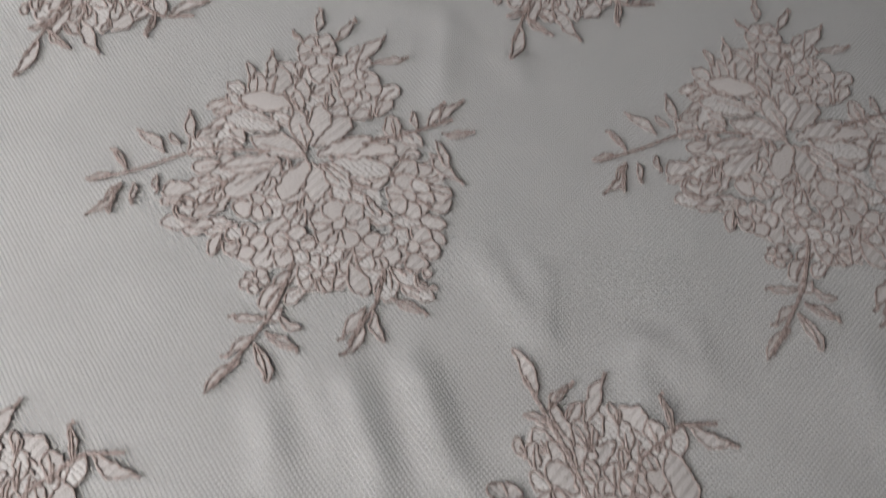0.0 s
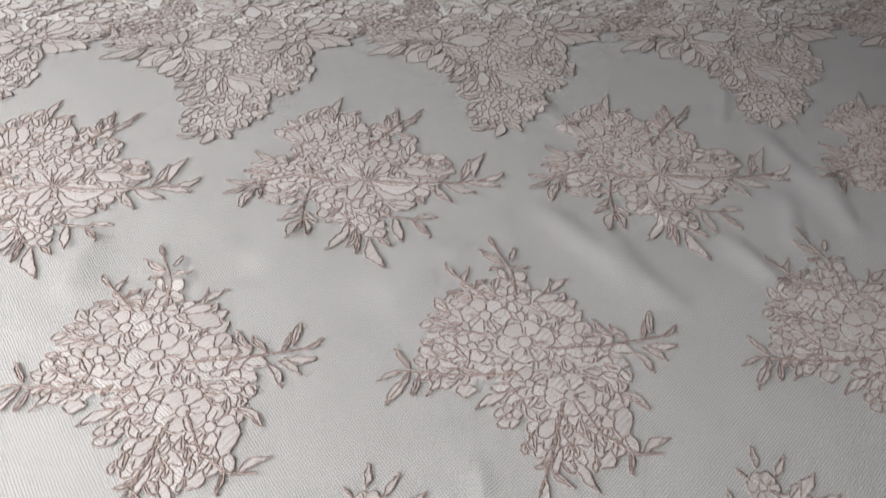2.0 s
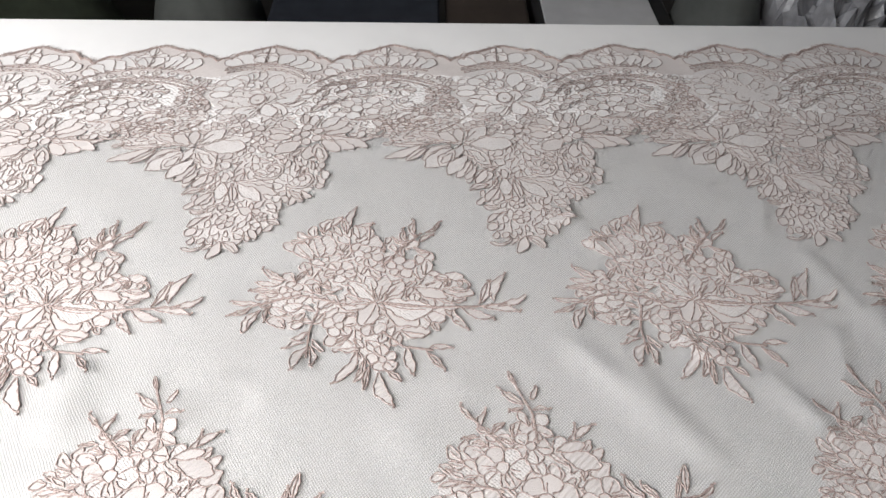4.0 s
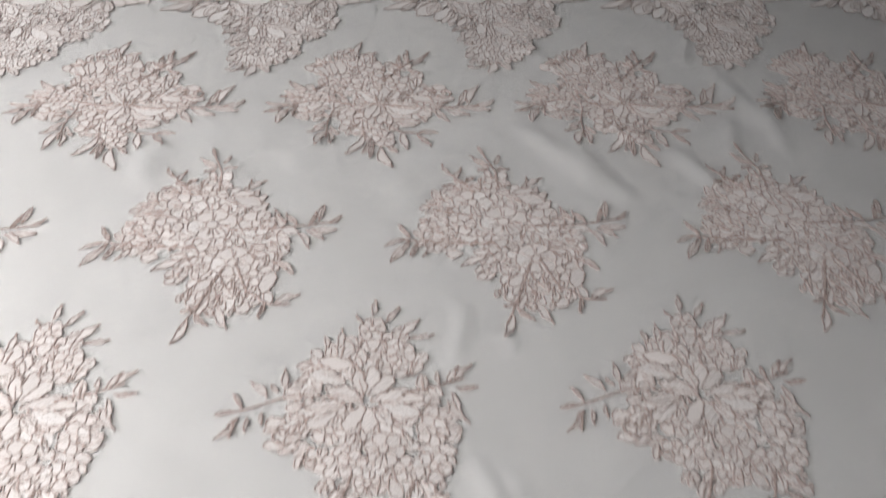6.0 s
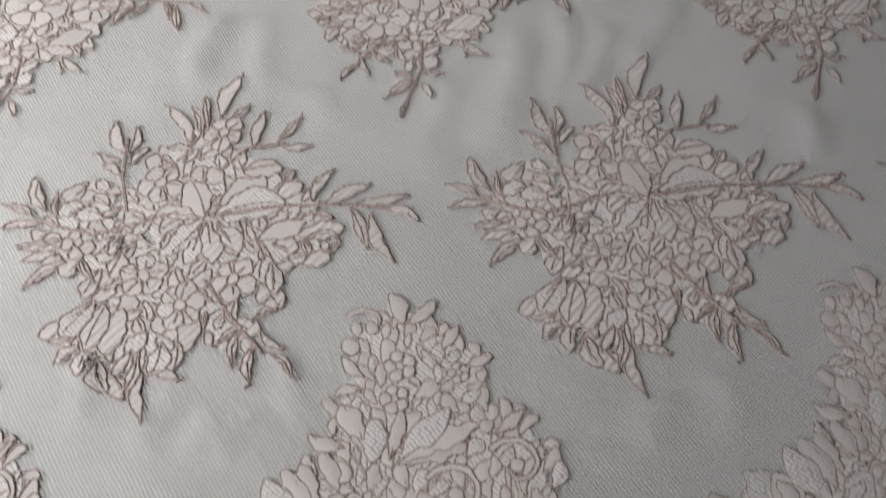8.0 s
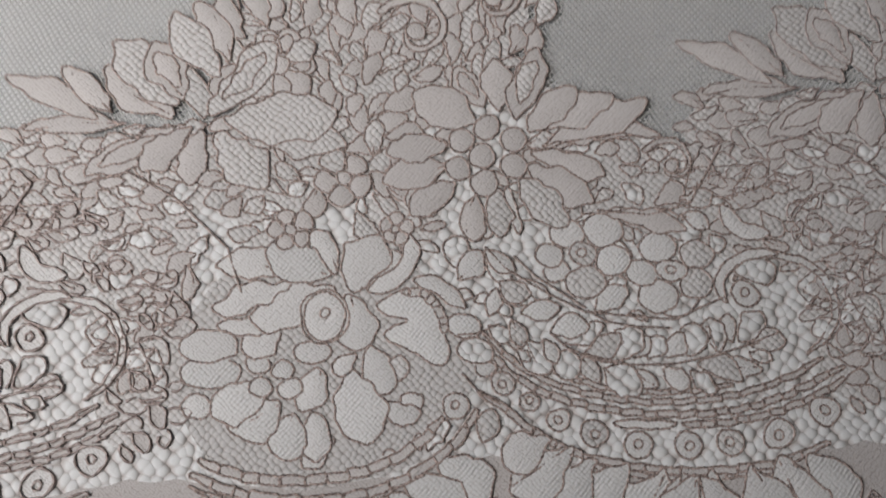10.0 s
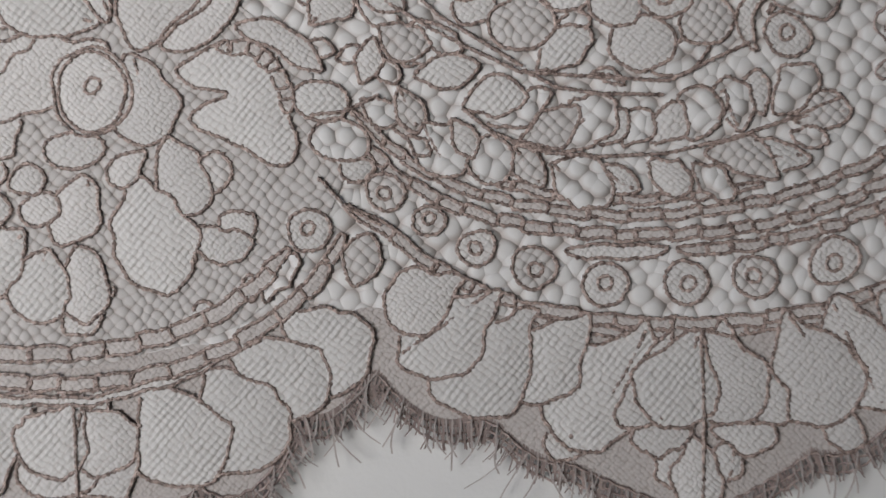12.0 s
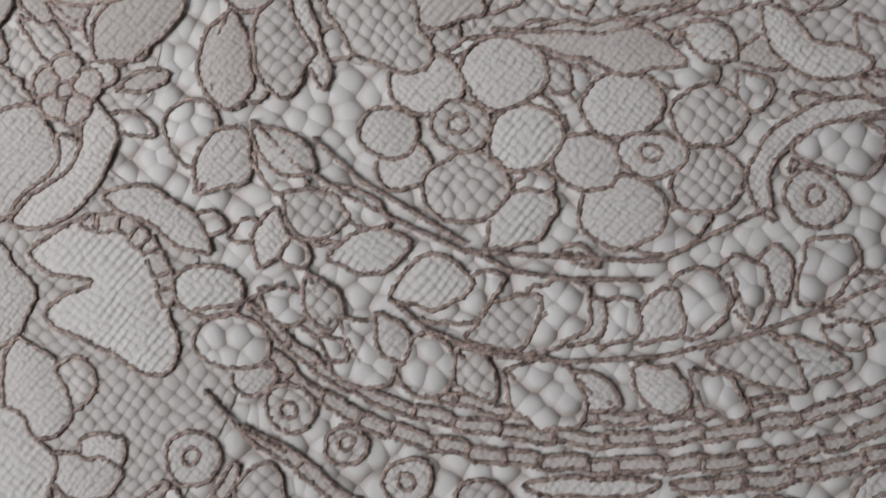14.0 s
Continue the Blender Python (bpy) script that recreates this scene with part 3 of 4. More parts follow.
    d.leaf(-23.2, -73.1, -27.3, -92.8, .4)
    d.leaf(-20.5, -81.6, -16.9, -105.3, .36)
    d.leaf(-16.5, -81.7, -2.7, -86.3, .4)
    d.petal(-2.3, -50.6, -0.4, -72.5, .5)
    d.leaf(32.2, -63.7, 44.2, -72.7, .4)
    d.leaf(31, -69.4, 29.3, -90.2, .36)
    d.leaf(37.8, -75.3, 50.2, -88.3, .3)
    d.leaf(24.7, -60.5, 13.5, -69.3, .4)
    d.leaf(29, -59.2, 40, -52.2, .4)
    d.leaf(24.1, -63.4, 20.8, -80.3, .4)
    d.stem(4.3, -35.7, 19.8, -57.4, 35.1, -75.2)
    d.scroll(62.8, -18.9, 10.5, 150, -300, 2.1)
    d.petal(48.5, -11.8, 72.3, -8.8, .4)
    d.petal(27.9, -14.3, 53.2, -3.7, .4)
    d.petal(36.7, -27.5, 39.4, -44.7, .5)
    d.petal(17.7, 27.1, 39.2, 29.8, .5)
    d.backfill([(-3, 43, 15), (-20, 32, 13), (-58, 13, 13), (-55, -11, 17), (-72, -11, 12), (-26, 8, 19), (-4, 0, 25), (20, 20, 18), (39, 12, 13), (48, -6, 14), (28, -18, 18), (50, -19, 11), (33, -35, 12), (5, -33, 24), (-23, -35, 23), (-45, -31, 13), (-51, -62, 14), (-27, -66, 17), (-11, -66, 11), (17, -62, 11), (-35, -83, 7)], 14.0, 6.6, 0, 0, ("cloth", "hatched", "hatched", "lattice"))
    return d


def peony_spray():
    d = Design(12)
    d.leaf(-89.7, 14.9, -104.9, 37.3, .34)
    d.leaf(-95, 15, -108.7, 20.7, .34)
    d.leaf(-89.5, 12.7, -97.7, -1.7, .34)
    d.leaf(-84.6, 17.1, -89.5, 34.2, .34)
    d.leaf(-70.4, 16.8, -79.3, 32.1, .34)
    d.leaf(-63, 9.9, -73.6, 0.4, .34)
    d.leaf(-52.5, 9.8, -59.4, -5.4, .4)
    d.stem(-21, 20.4, -63.4, 18, -98.5, 14.2)
    d.leaf(-30.1, 32.1, -49.5, 42.9, .45)
    d.flower(-31.5, 50.2, 9.0, 5, 21)
    d.leaf(-15.9, 91.3, -23.8, 114, .34)
    d.leaf(-12.1, 86, -0.6, 97.3, .34)
    d.leaf(-8.3, 78.1, -22.3, 85.1, .34)
    d.leaf(-2.8, 70.4, -10.2, 91.2, .34)
    d.leaf(2.9, 77.9, 13.6, 100.2, .36)
    d.stem(4.2, 40.9, -6.5, 70.5, -19.8, 102)
    d.stem(11.3, 36, 23.1, 64.9, 42.4, 78.6, 57.4, 78.3)
    d.leaf(38.5, 75.7, 35.4, 90.2, .34)
    d.leaf(44.3, 78.6, 62.3, 69.1, .4)
    d.leaf(38.2, 34.6, 57.1, 48.5, .36)
    d.petal(34.5, 69.7, 41.3, 45, .5)
    d.leaf(55.7, 3.4, 65.7, 20.2, .34)
    d.leaf(62.4, 1.1, 76.5, 11, .4)
    d.leaf(65.6, -2, 87.2, -0.7, .34)
    d.leaf(63.6, -5.5, 69.3, -19.2, .34)
    d.leaf(71.8, -9.9, 75, -30, .36)
    d.leaf(78.9, -7.9, 89, -15.3, .4)
    d.leaf(55, -5.3, 45.7, -17.1, .4)
    d.leaf(46.3, -7.3, 36.2, -22.8, .4)
    d.stem(0, 0, 34.6, -0.6, 78.9, -7.9)
    d.flower(-13.2, -6.3, 19.4, 6, 19)
    d.flower(9.5, 36.1, 17.0, 6, 15)
    d.flower(-37.4, -28.9, 16.5, 6, -23)
    d.flower(-18.8, -43.3, 13.0, 5, -28)
    d.flower(22.3, -6.9, 15.4, 6, 24)
    d.flower(26.1, 47.6, 14.9, 5, 28)
    d.flower(-15.7, 27.2, 12.7, 5, 9)
    d.flower(-48.4, -3.5, 13.3, 5, 40)
    d.leaf(-64.9, -18.1, -78.1, -14.9, .34)
    d.leaf(-61.3, -21.1, -71.1, -27.5, .34)
    d.stem(-37.8, -12.2, -71.5, -20.9)
    d.leaf(-52.6, -62.2, -61.1, -73.3, .34)
    d.leaf(-49.6, -56.5, -45.2, -71, .36)
    d.leaf(-43.3, -52.7, -32.6, -61.4, .4)
    d.leaf(-49.9, -50.7, -60.4, -50.5, .34)
    d.stem(-33.7, -41.1, -57.2, -68.5)
    d.leaf(-18.5, -75.8, -34.8, -88.6, .36)
    d.leaf(-23.1, -90.2, -27.9, -103.4, .34)
    d.leaf(-15.3, -79.5, -10, -92.5, .36)
    d.leaf(-13.8, -72.2, -3.5, -72.3, .4)
    d.leaf(-20.2, -73.9, -29.2, -71.2, .4)
    d.stem(-13.8, -45.4, -14.4, -68.4, -25.6, -96.5)
    d.petal(-0.5, -37.7, 24.8, -30, .5)
    d.leaf(9.2, -47.7, 23.5, -59.6, .36)
    d.leaf(5.3, -45.7, 11.5, -59.4, .34)
    d.petal(-3.9, -39.6, 15.9, -45.9, .4)
    d.backfill([(-9, 71, 15), (10, 71, 19), (29, 61, 14), (-5, 42, 20), (17, 37, 24), (35, 28, 14), (-20, 33, 20), (-60, 15, 17), (-70, 11, 13), (-41, 2, 22), (-62, -15, 18), (-13, 1, 30), (16, 1, 22), (37, 5, 13), (11, -28, 16), (-20, -32, 25), (-50, -36, 16), (-40, -44, 16), (-16, -55, 12)], 14.0, 6.6, 0, 0, ("cloth", "hatched", "hatched", "lattice"))
    return d


def rose_spray():
    d = Design(13)
    d.petal(1.3, -1.6, -27.2, 9, .4)
    d.petal(-11.4, -2.9, -40, -7, .36)
    d.petal(-16.2, -7.4, -36.5, -22.6, .5)
    d.petal(-12, 14.5, -39.6, 23, .4)
    d.petal(2.6, -1.6, 31, 7.4, .28)
    d.petal(6.4, 0.8, 41.2, 1.5, .24)
    d.petal(-0, 1.6, -7.7, 25.9, .36)
    d.petal(1.2, 3.1, 6.5, 29.1, .4)
    d.petal(3.8, 3.1, 19.8, 21.2, .45)
    d.petal(0.1, -3.1, -11.8, -26, .4)
    d.petal(2.6, -4.7, 4.3, -27.3, .5)
    d.petal(5.2, -4.8, 19.7, -19.6, .5)
    d.petal(9, -3.3, 37.5, -11.5, .4)
    d.leaf(-64.4, 1.1, -75.8, 13.6, .4)
    d.leaf(-85.4, -9.1, -96.7, -11.9, .34)
    d.leaf(-83.5, -15.1, -92.8, -29.4, .34)
    d.leaf(-81.2, -13.7, -85, -30.7, .34)
    d.leaf(-75.1, -13.8, -75.9, -23.5, .4)
    d.leaf(-67, -9.5, -65.4, -17.8, .4)
    d.leaf(-51.3, 8.7, -54.9, 23.9, .4)
    d.leaf(-79.7, -6.2, -86.4, 3.7, .34)
    d.leaf(-57.3, 5.1, -63.1, 12.7, .4)
    d.leaf(-46.6, 13.4, -37.1, 23.7, .4)
    d.stem(-16.6, 1.9, -47.1, 3.9, -73.5, -6.3, -93.5, -12.5)
    d.scroll(-50.8, -26, 9.7, -60, -260, 1.9)
    d.petal(-7.1, 25.9, -32.5, 33.9, .45)
    d.leaf(-26.4, 43.1, -30.5, 54.7, .4)
    d.leaf(-21, 43, -18.5, 59.6, .4)
    d.petal(-17.8, 29.4, -12.8, 51.7, .5)
    d.flower(2.8, 61.6, 10.6, 6, 24)
    d.leaf(2.6, 73.4, 4.7, 87.8, .4)
    d.leaf(11.1, 67.8, 21.7, 80.8, .34)
    d.leaf(-4.2, 67.9, -8.5, 72.7, .4)
    d.leaf(22.1, 51.4, 35.7, 68.7, .4)
    d.leaf(29, 53.1, 45.7, 55.5, .3)
    d.flower(23.4, 39.1, 11.0, 6, 8)
    d.leaf(50.9, 13.5, 48.1, 24.2, .4)
    d.leaf(54.8, 13.5, 62.7, 26.7, .34)
    d.leaf(61.6, 15, 71.8, 28.3, .3)
    d.leaf(61.3, 10.1, 75.1, 10.6, .4)
    d.leaf(58.5, 6.9, 64.1, -9, .34)
    d.leaf(55.5, 0.6, 68.8, -16.7, .34)
    d.stem(24.4, 4.3, 45.5, 10.4, 67.1, 18.2)
    d.petal(40.1, 5.6, 37.8, 21, .5)
    d.flower(14.2, -37.6, 13.0, 6, 18)
    d.flower(-5, -48.3, 10.6, 5, -24)
    d.ring(19.6, -33.4, 4.9)
    d.flower(29.9, -52, 10.1, 6, 14)
    d.flower(-21.7, -23.8, 12.6, 5, -36)
    d.flower(45.5, -23.8, 11.8, 6, 13)
    d.flower(4.8, -62.1, 9.9, 5, -17)
    d.flower(45.8, -49.7, 11.7, 5, -46)
    d.flower(-26.6, -45, 9.7, 5, 34)
    d.flower(-20.9, -64, 6.2, 5, 23)
    d.leaf(-15.4, -80.9, -28.7, -79.8, .34)
    d.leaf(-19.6, -88.3, -30.7, -96.9, .36)
    d.leaf(-24.6, -99, -37.9, -112, .3)
    d.leaf(-19.4, -91.9, -13.1, -109.7, .36)
    d.leaf(-15.2, -87.2, -2.7, -95.4, .4)
    d.leaf(-10.9, -79.8, -0.5, -86.4, .4)
    d.stem(-4.7, -56.5, -13.2, -79.7, -34.8, -110.3)
    d.leaf(26, -77.2, 15.5, -91.2, .4)
    d.leaf(23.6, -82.2, 16.2, -98.5, .3)
    d.leaf(28.3, -78.5, 33.6, -93.2, .36)
    d.leaf(35.4, -73.6, 49.3, -80.7, .36)
    d.stem(33.4, -60.3, 29.5, -76, 17.8, -94.4)
    d.scroll(51.3, -62.1, 9.6, -60, -200, 1.9)
    d.backfill([(-38, 11, 11), (-31, 28, 11), (-18, 41, 11), (3, 51, 12), (19, 48, 11), (27, 30, 12), (3, 24, 18), (40, 4, 11), (49, -18, 14), (48, -44, 12), (46, -62, 10), (29, -58, 13), (5, -57, 15), (-17, -48, 13), (-33, -42, 8), (-49, -25, 11), (-36, -13, 14), (14, -26, 21), (-18, -20, 16), (-23, -64, 6), (-9, -75, 7)], 14.0, 6.6, 0, 0, ("cloth", "hatched", "hatched", "lattice"))
    return d


def scalloped_border():
    d = Design(14, 0.16, True)
    d.scroll(-10.2, 127.5, 14.7, 150, -130, 2.9)
    d.ring(-20, 118.5, 4.4)
    d.leaf(4.4, 127.6, -2, 145.6, 0.52)
    d.leaf(5.7, 129, 20.1, 141, 0.46)
    d.leaf(22.5, 115.9, 30.7, 127.5, 0.52)
    d.leaf(31.8, 107.4, 45.7, 112.5, 0.39)
    d.flower(2.9, 108.2, 7.7, 5, -2)
    d.flower(0.3, 92.7, 7.1, 5, -2)
    d.flower(29.8, 104.1, 5.8, 5, -2)
    d.leaf(-13.9, 97.9, -27.4, 95.1, 0.46)
    d.leaf(-13.9, 103.3, -23.6, 114.5, 0.46)
    d.petal(-14, 74.4, -24.6, 90.8, 0.57)
    d.leaf(-22.1, 71.6, -39.1, 78.2, 0.46)
    d.petal(-10.5, 64.1, -8.1, 84.5, 0.57)
    d.leaf(-2.5, 65.1, 3.7, 88.1, 0.34)
    d.petal(-0.1, 65, 26.7, 86.6, 0.28)
    d.petal(0.3, 63.8, 38.2, 79.9, 0.23)
    d.petal(2.1, 62.4, 32.6, 70.3, 0.25)
    d.ring(40.5, 78.3, 3.3)
    d.leaf(44.6, 76.3, 57.6, 85.6, 0.46)
    d.scroll(53.1, 60.7, 14.4, 150, -330, 2.9)
    d.scroll(25.9, 49.2, 15.4, 150, -330, 3.1)
    d.petal(-40.8, 33.5, -57.8, 59.5, 0.41)
    d.petal(-36.5, 40.5, -48.8, 63.4, 0.39)
    d.petal(-33.2, 47.6, -42, 65.6, 0.39)
    d.petal(-24.2, 52.2, -32.5, 70.4, 0.39)
    d.ring(-23.6, 60.8, 5.0)
    d.petal(-51.6, 26.9, -64.1, 49.1, 0.52)
    d.petal(-53.8, 24.6, -76.1, 50.3, 0.46)
    d.petal(-54.7, 21.2, -79.9, 39.6, 0.46)
    d.leaf(-75.6, 23.1, -92.5, 40.5, 0.46)
    d.leaf(-79.8, 21, -112.1, 37.2, 0.32)
    d.leaf(-71, 19.5, -105.6, 18.5, 0.25)
    d.petal(-44.9, 20.9, -20.8, 47.2, 0.34)
    d.petal(-40.4, 19.6, -0.8, 19.3, 0.46)
    d.petal(-33.8, 14.7, 2.3, 8.9, 0.34)
    d.petal(-44.8, 20.2, -52.1, 39.1, 0.46)
    d.petal(-44.4, 20.2, -36, 40, 0.46)
    d.petal(-46.9, 17.5, -51, -3.5, 0.46)
    d.petal(-42.5, 15.1, -23.8, -4.6, 0.57)
    d.petal(-49.1, 17.6, -66.9, 2.6, 0.46)
    d.petal(-54.6, 17.8, -84.6, 2.1, 0.3)
    d.flower(-20.8, 38.7, 13.9, 9, 13)
    d.ring(46, 3.4, 4.4)
    d.ring(39.1, 9.1, 4.2)
    d.ring(48.2, 13.5, 4.4)
    d.ring(56.8, 9.1, 4.4)
    d.ring(56.5, -0.4, 4.4)
    d.ring(46.5, -5.8, 4.6)
    d.ring(37.7, -0.5, 4.2)
    d.petal(45.6, 15.2, 23.4, 27, 0.63)
    d.petal(35.2, 7.2, 13.9, 6.6, 0.46)
    d.petal(34.9, 0.9, 12.3, -4.4, 0.46)
    d.petal(36.8, -4.7, 21.2, -15.7, 0.52)
    d.petal(43.1, -9.4, 41, -25.9, 0.57)
    d.petal(50.8, -7.5, 50.1, -24.8, 0.57)
    d.petal(57.6, -4.4, 72.4, -22, 0.52)
    d.petal(60.1, -0.1, 81.9, -14.2, 0.46)
    d.petal(61.4, 3.3, 87.2, -4.4, 0.34)
    d.petal(61, 11.2, 79.1, 26.9, 0.41)
    d.petal(56.8, 16, 67.4, 41.7, 0.41)
    d.petal(52.5, 18.5, 52.1, 38.6, 0.52)
    d.petal(63.2, 11.1, 91.8, 23.6, 0.34)
    d.petal(65, 6.5, 104.1, 20.8, 0.28)
    d.leaf(64.8, 3.8, 106.5, 8.4, 0.23)
    d.petal(48.2, 20.9, 37.8, 35.5, 0.46)
    d.flower(-0, -2.2, 10.0, 5, 11)
    d.flower(-17.3, -18.9, 7.9, 5, -2)
    d.flower(26.6, -13.1, 4.3, 5, -2)
    d.stem(-86.9, -1.1, -70.1, 2.7, -54.7, -6.7, -37.2, -24.4, -32.8, -39.1)
    d.stem(82.7, -16.4, 99.9, -18.8, 113.4, -15.4, 126.1, 4.2, 121.2, 9)
    d.petal(84.9, -16.5, 112.3, -24, 0.23)
    d.scroll(108.6, -1.9, 11.1, 150, -290, 2.2)
    d.flower(16.7, -20.2, 5.7, 5, -24)
    d.rich, d.pale = False, True
    # heart petal with its row of beads, and what stands round it
    d.ribbon(2.7, 8, "cloth", 18.3, -41, 22.7, -40.7, 27, -42.9, 29.4, -46.6, 30.6, -50.8, 30.6, -54.7)
    d.lobe("ribbed", 9.2, -44.4, 15.6, -40.5, 22.8, -39.6, 28.7, -44.2, 31.1, -49.2, 30.9, -54.3, 32.2, -59.6, 31.1, -65, 25.9, -64.2, 20, -59.7, 11.4, -55, 13.3, -52.1, 21.5, -49.7, 14.4, -48.5, 10, -46.7)
    d.ribbon(4.9, 1, "cloth", 22, -37.3, 28.1, -37.8, 33.2, -42.2, 37.5, -47.2)
    d.ring(37.1, -52.6, 5.5, 4.1, -4, "ribbed")
    d.ribbon(5.5, 1, "cloth", 20.5, -22.4, 21.8, -27.4, 19.5, -33.8, 14, -37.5, 7.2, -40.3)
    d.ribbon(3.8, 1, "cloth", 15.5, -26.9, 17.3, -30.7, 14.5, -34.9, 7.3, -37.9)
    d.ring(23.8, -10.1, 3.7, 3.7, -4)
    d.ring(24.7, -10.2, 1.1, 1.1, -4)
    d.ring(22.5, -18.1, 2.5, 2.3, -4)
    d.ribbon(3.0, 1, "cloth", 53.6, -7, 55.1, -16.1, 56.7, -23.3)
    # two blossoms
    d.ring(76.7, -30.7, 1.7, 1.5, -4)
    d.ring(76.7, -30.7, 4.5, 4.0, -4, "lattice")
    d.ring(72.3, -23.8, 5.9, 4.7, -4)
    d.ring(84, -23.1, 6.4, 5.8, -4)
    d.ring(86.2, -33.5, 5.8, 5.1, -4, "ribbed")
    d.ring(77.1, -40, 6.6, 5.4, -4, "lattice")
    d.ring(66.2, -30.9, 4.7, 3.9, -4)
    d.ring(68, -36.1, 4.4, 3.7, -4)
    d.ring(104.5, -37.4, 1.7, 1.3, -4)
    d.ring(104.5, -37.4, 5.2, 3.5, -4)
    d.ring(101, -29.8, 6.3, 5.2, -4)
    d.ring(113.4, -32.6, 5.7, 4.7, -4, "lattice")
    d.ring(112.4, -42.1, 5.5, 5.3, -4, "lattice")
    d.ring(95.4, -37.9, 5.2, 4.4, -4)
    d.ring(99.9, -46, 6.6, 5.5, -4)
    d.ring(67.4, -14.1, 6.9, 4.6, -4, "lattice")
    d.ring(67.6, -11.4, 1.7, 1.7, -4)
    d.leaf(93.7, -19.6, 109.1, -19.4, 0.59, fill="ribbed")
    d.leaf(109.5, -19.2, 118.7, -24.8, 0.66)
    d.petal(105.2, -24.9, 116.2, -25, 0.73, fill="puff")
    d.petal(85.4, -17.1, 93.8, -18.7, 0.53)
    # scroll
    d.ribbon(3.3, 1, "cloth", 140.2, -33.2, 130.4, -33.2, 123.7, -35.9, 120.1, -40.8, 120, -45.5, 122, -48.8)
    d.ring(127.9, -45.9, 1.5, 1.5, -4)
    d.ring(127.9, -45.9, 4.5, 4.3, -4)
    d.ribbon(5.2, 1, "cloth", 123.4, -16.1, 126.5, -22.9, 131.1, -26.5, 138.6, -26.3)
    d.petal(124.9, -38.7, 139.6, -38.2, 0.66, fill="puff")
    d.petal(118.6, -26.1, 121.7, -32.4, 0.79, fill="puff")
    # small leaves left of the blossoms
    d.leaf(45.2, -28.3, 54.5, -35.9, 0.66)
    d.leaf(48.7, -38.4, 59.2, -43.8, 0.82, fill="lattice")
    d.leaf(55.2, -49.3, 68, -47.9, 0.66, fill="ribbed")
    d.leaf(44.5, -49.8, 48.1, -41.1, 0.7)
    d.leaf(52.3, -50.8, 55.7, -60, 0.7, fill="lattice")
    d.leaf(36.1, -37.8, 43.5, -28.2, 0.91)
    d.ring(36.2, -28.6, 4.4, 5.6, -4, "puff")
    d.petal(45.6, -31.9, 52.1, -39.4, 0.66, fill="puff")
    d.petal(53.9, -38.8, 65.2, -44.5, 0.45, fill="puff")
    d.petal(52.6, -46.1, 66.1, -44.3, 0.4, fill="puff")
    d.petal(48.4, -49.6, 52.8, -46.5, 0.92, fill="puff")
    d.petal(45.2, -53.7, 51.4, -57.6, 0.79, fill="puff")
    d.petal(78.5, -49.2, 90.5, -42.7, 0.55, fill="ribbed")
    d.petal(83.4, -41.7, 90.3, -40.1, 0.66, fill="puff")
    d.petal(101.1, -51.2, 113.2, -47.1, 0.53, fill="puff")
    d.leaf(89.4, -51.1, 95.9, -53.3, 0.5)
    d.petal(40.9, -44.7, 46.2, -43.4, 0.66, fill="puff")
    d.leaf(34.1, -41.2, 40.1, -43.8, 0.66, fill="puff")
    # leaf spray
    d.leaf(64.4, -55.8, 77.4, -54.4, 0.77, fill="ribbed")
    d.petal(69, -59.9, 81.6, -53.7, 0.45, fill="puff")
    d.leaf(74.7, -62.9, 86.5, -56.8, 0.7, fill="lattice")
    d.petal(81.9, -64.9, 94.2, -56.1, 0.61, fill="puff")
    d.leaf(89.9, -64.8, 96, -58.2, 0.82)
    d.petal(94.8, -65.8, 100.5, -58.7, 0.66, fill="puff")
    d.leaf(99.1, -64.7, 106.6, -57.7, 0.82)
    d.petal(107.5, -65.5, 111.8, -54.6, 0.82, fill="puff")
    d.leaf(111.4, -64.7, 115, -56.5, 0.66, fill="ribbed")
    d.petal(117.4, -64.2, 116, -52.8, 0.66, fill="puff")
    d.leaf(122.1, -61.6, 121.7, -52.4, 0.86)
    d.petal(124.2, -61.4, 132.6, -52, 0.66, fill="puff")
    d.leaf(73.8, -64.1, 78.6, -72.3, 0.82, fill="lattice")
    d.petal(80.3, -67.1, 91.9, -76.3, 0.66, fill="puff")
    d.leaf(89.5, -68, 96.7, -74.6, 0.7)
    d.petal(99.4, -68.3, 106.7, -75.1, 0.66)
    d.leaf(109.3, -67.4, 124.1, -73.9, 0.57, fill="lattice")
    d.petal(107.1, -69.2, 114.9, -77.4, 0.48, fill="puff")
    d.leaf(115.6, -65.5, 130.8, -70.3, 0.5, fill="ribbed")
    d.petal(126.3, -64.8, 134.2, -67.1, 0.53, fill="puff")
    d.leaf(127.8, -62.6, 139.7, -61.5, 0.82, fill="lattice")
    d.petal(52.9, -60.2, 57.8, -64.8, 0.4, fill="puff")
    d.leaf(62.4, -57.4, 65.6, -65.6, 0.7)
    d.petal(56.2, -57.6, 63.4, -68.9, 0.82, fill="puff")
    d.ring(69.3, -66.1, 4.5, 4.8, -4, "puff")
    d.ring(40.4, -60.6, 5.9, 4.2, -4, "puff")
    d.ring(43.1, -66.3, 3.4, 2.3, -4)
    d.stem(45.3, -27.2, 51.2, -34.3, 59.5, -40.2, 66.5, -44.4, 75.9, -49.7, 91, -51.8, 104.3, -53.5, 115.1, -49.1, 120.7, -47)
    d.stem(54.5, -30.6, 61.3, -37.9, 69.7, -43.8, 76.4, -48.6)
    d.stem(76.5, -49.3, 82.5, -53.1, 90.7, -55, 103.2, -56.1)
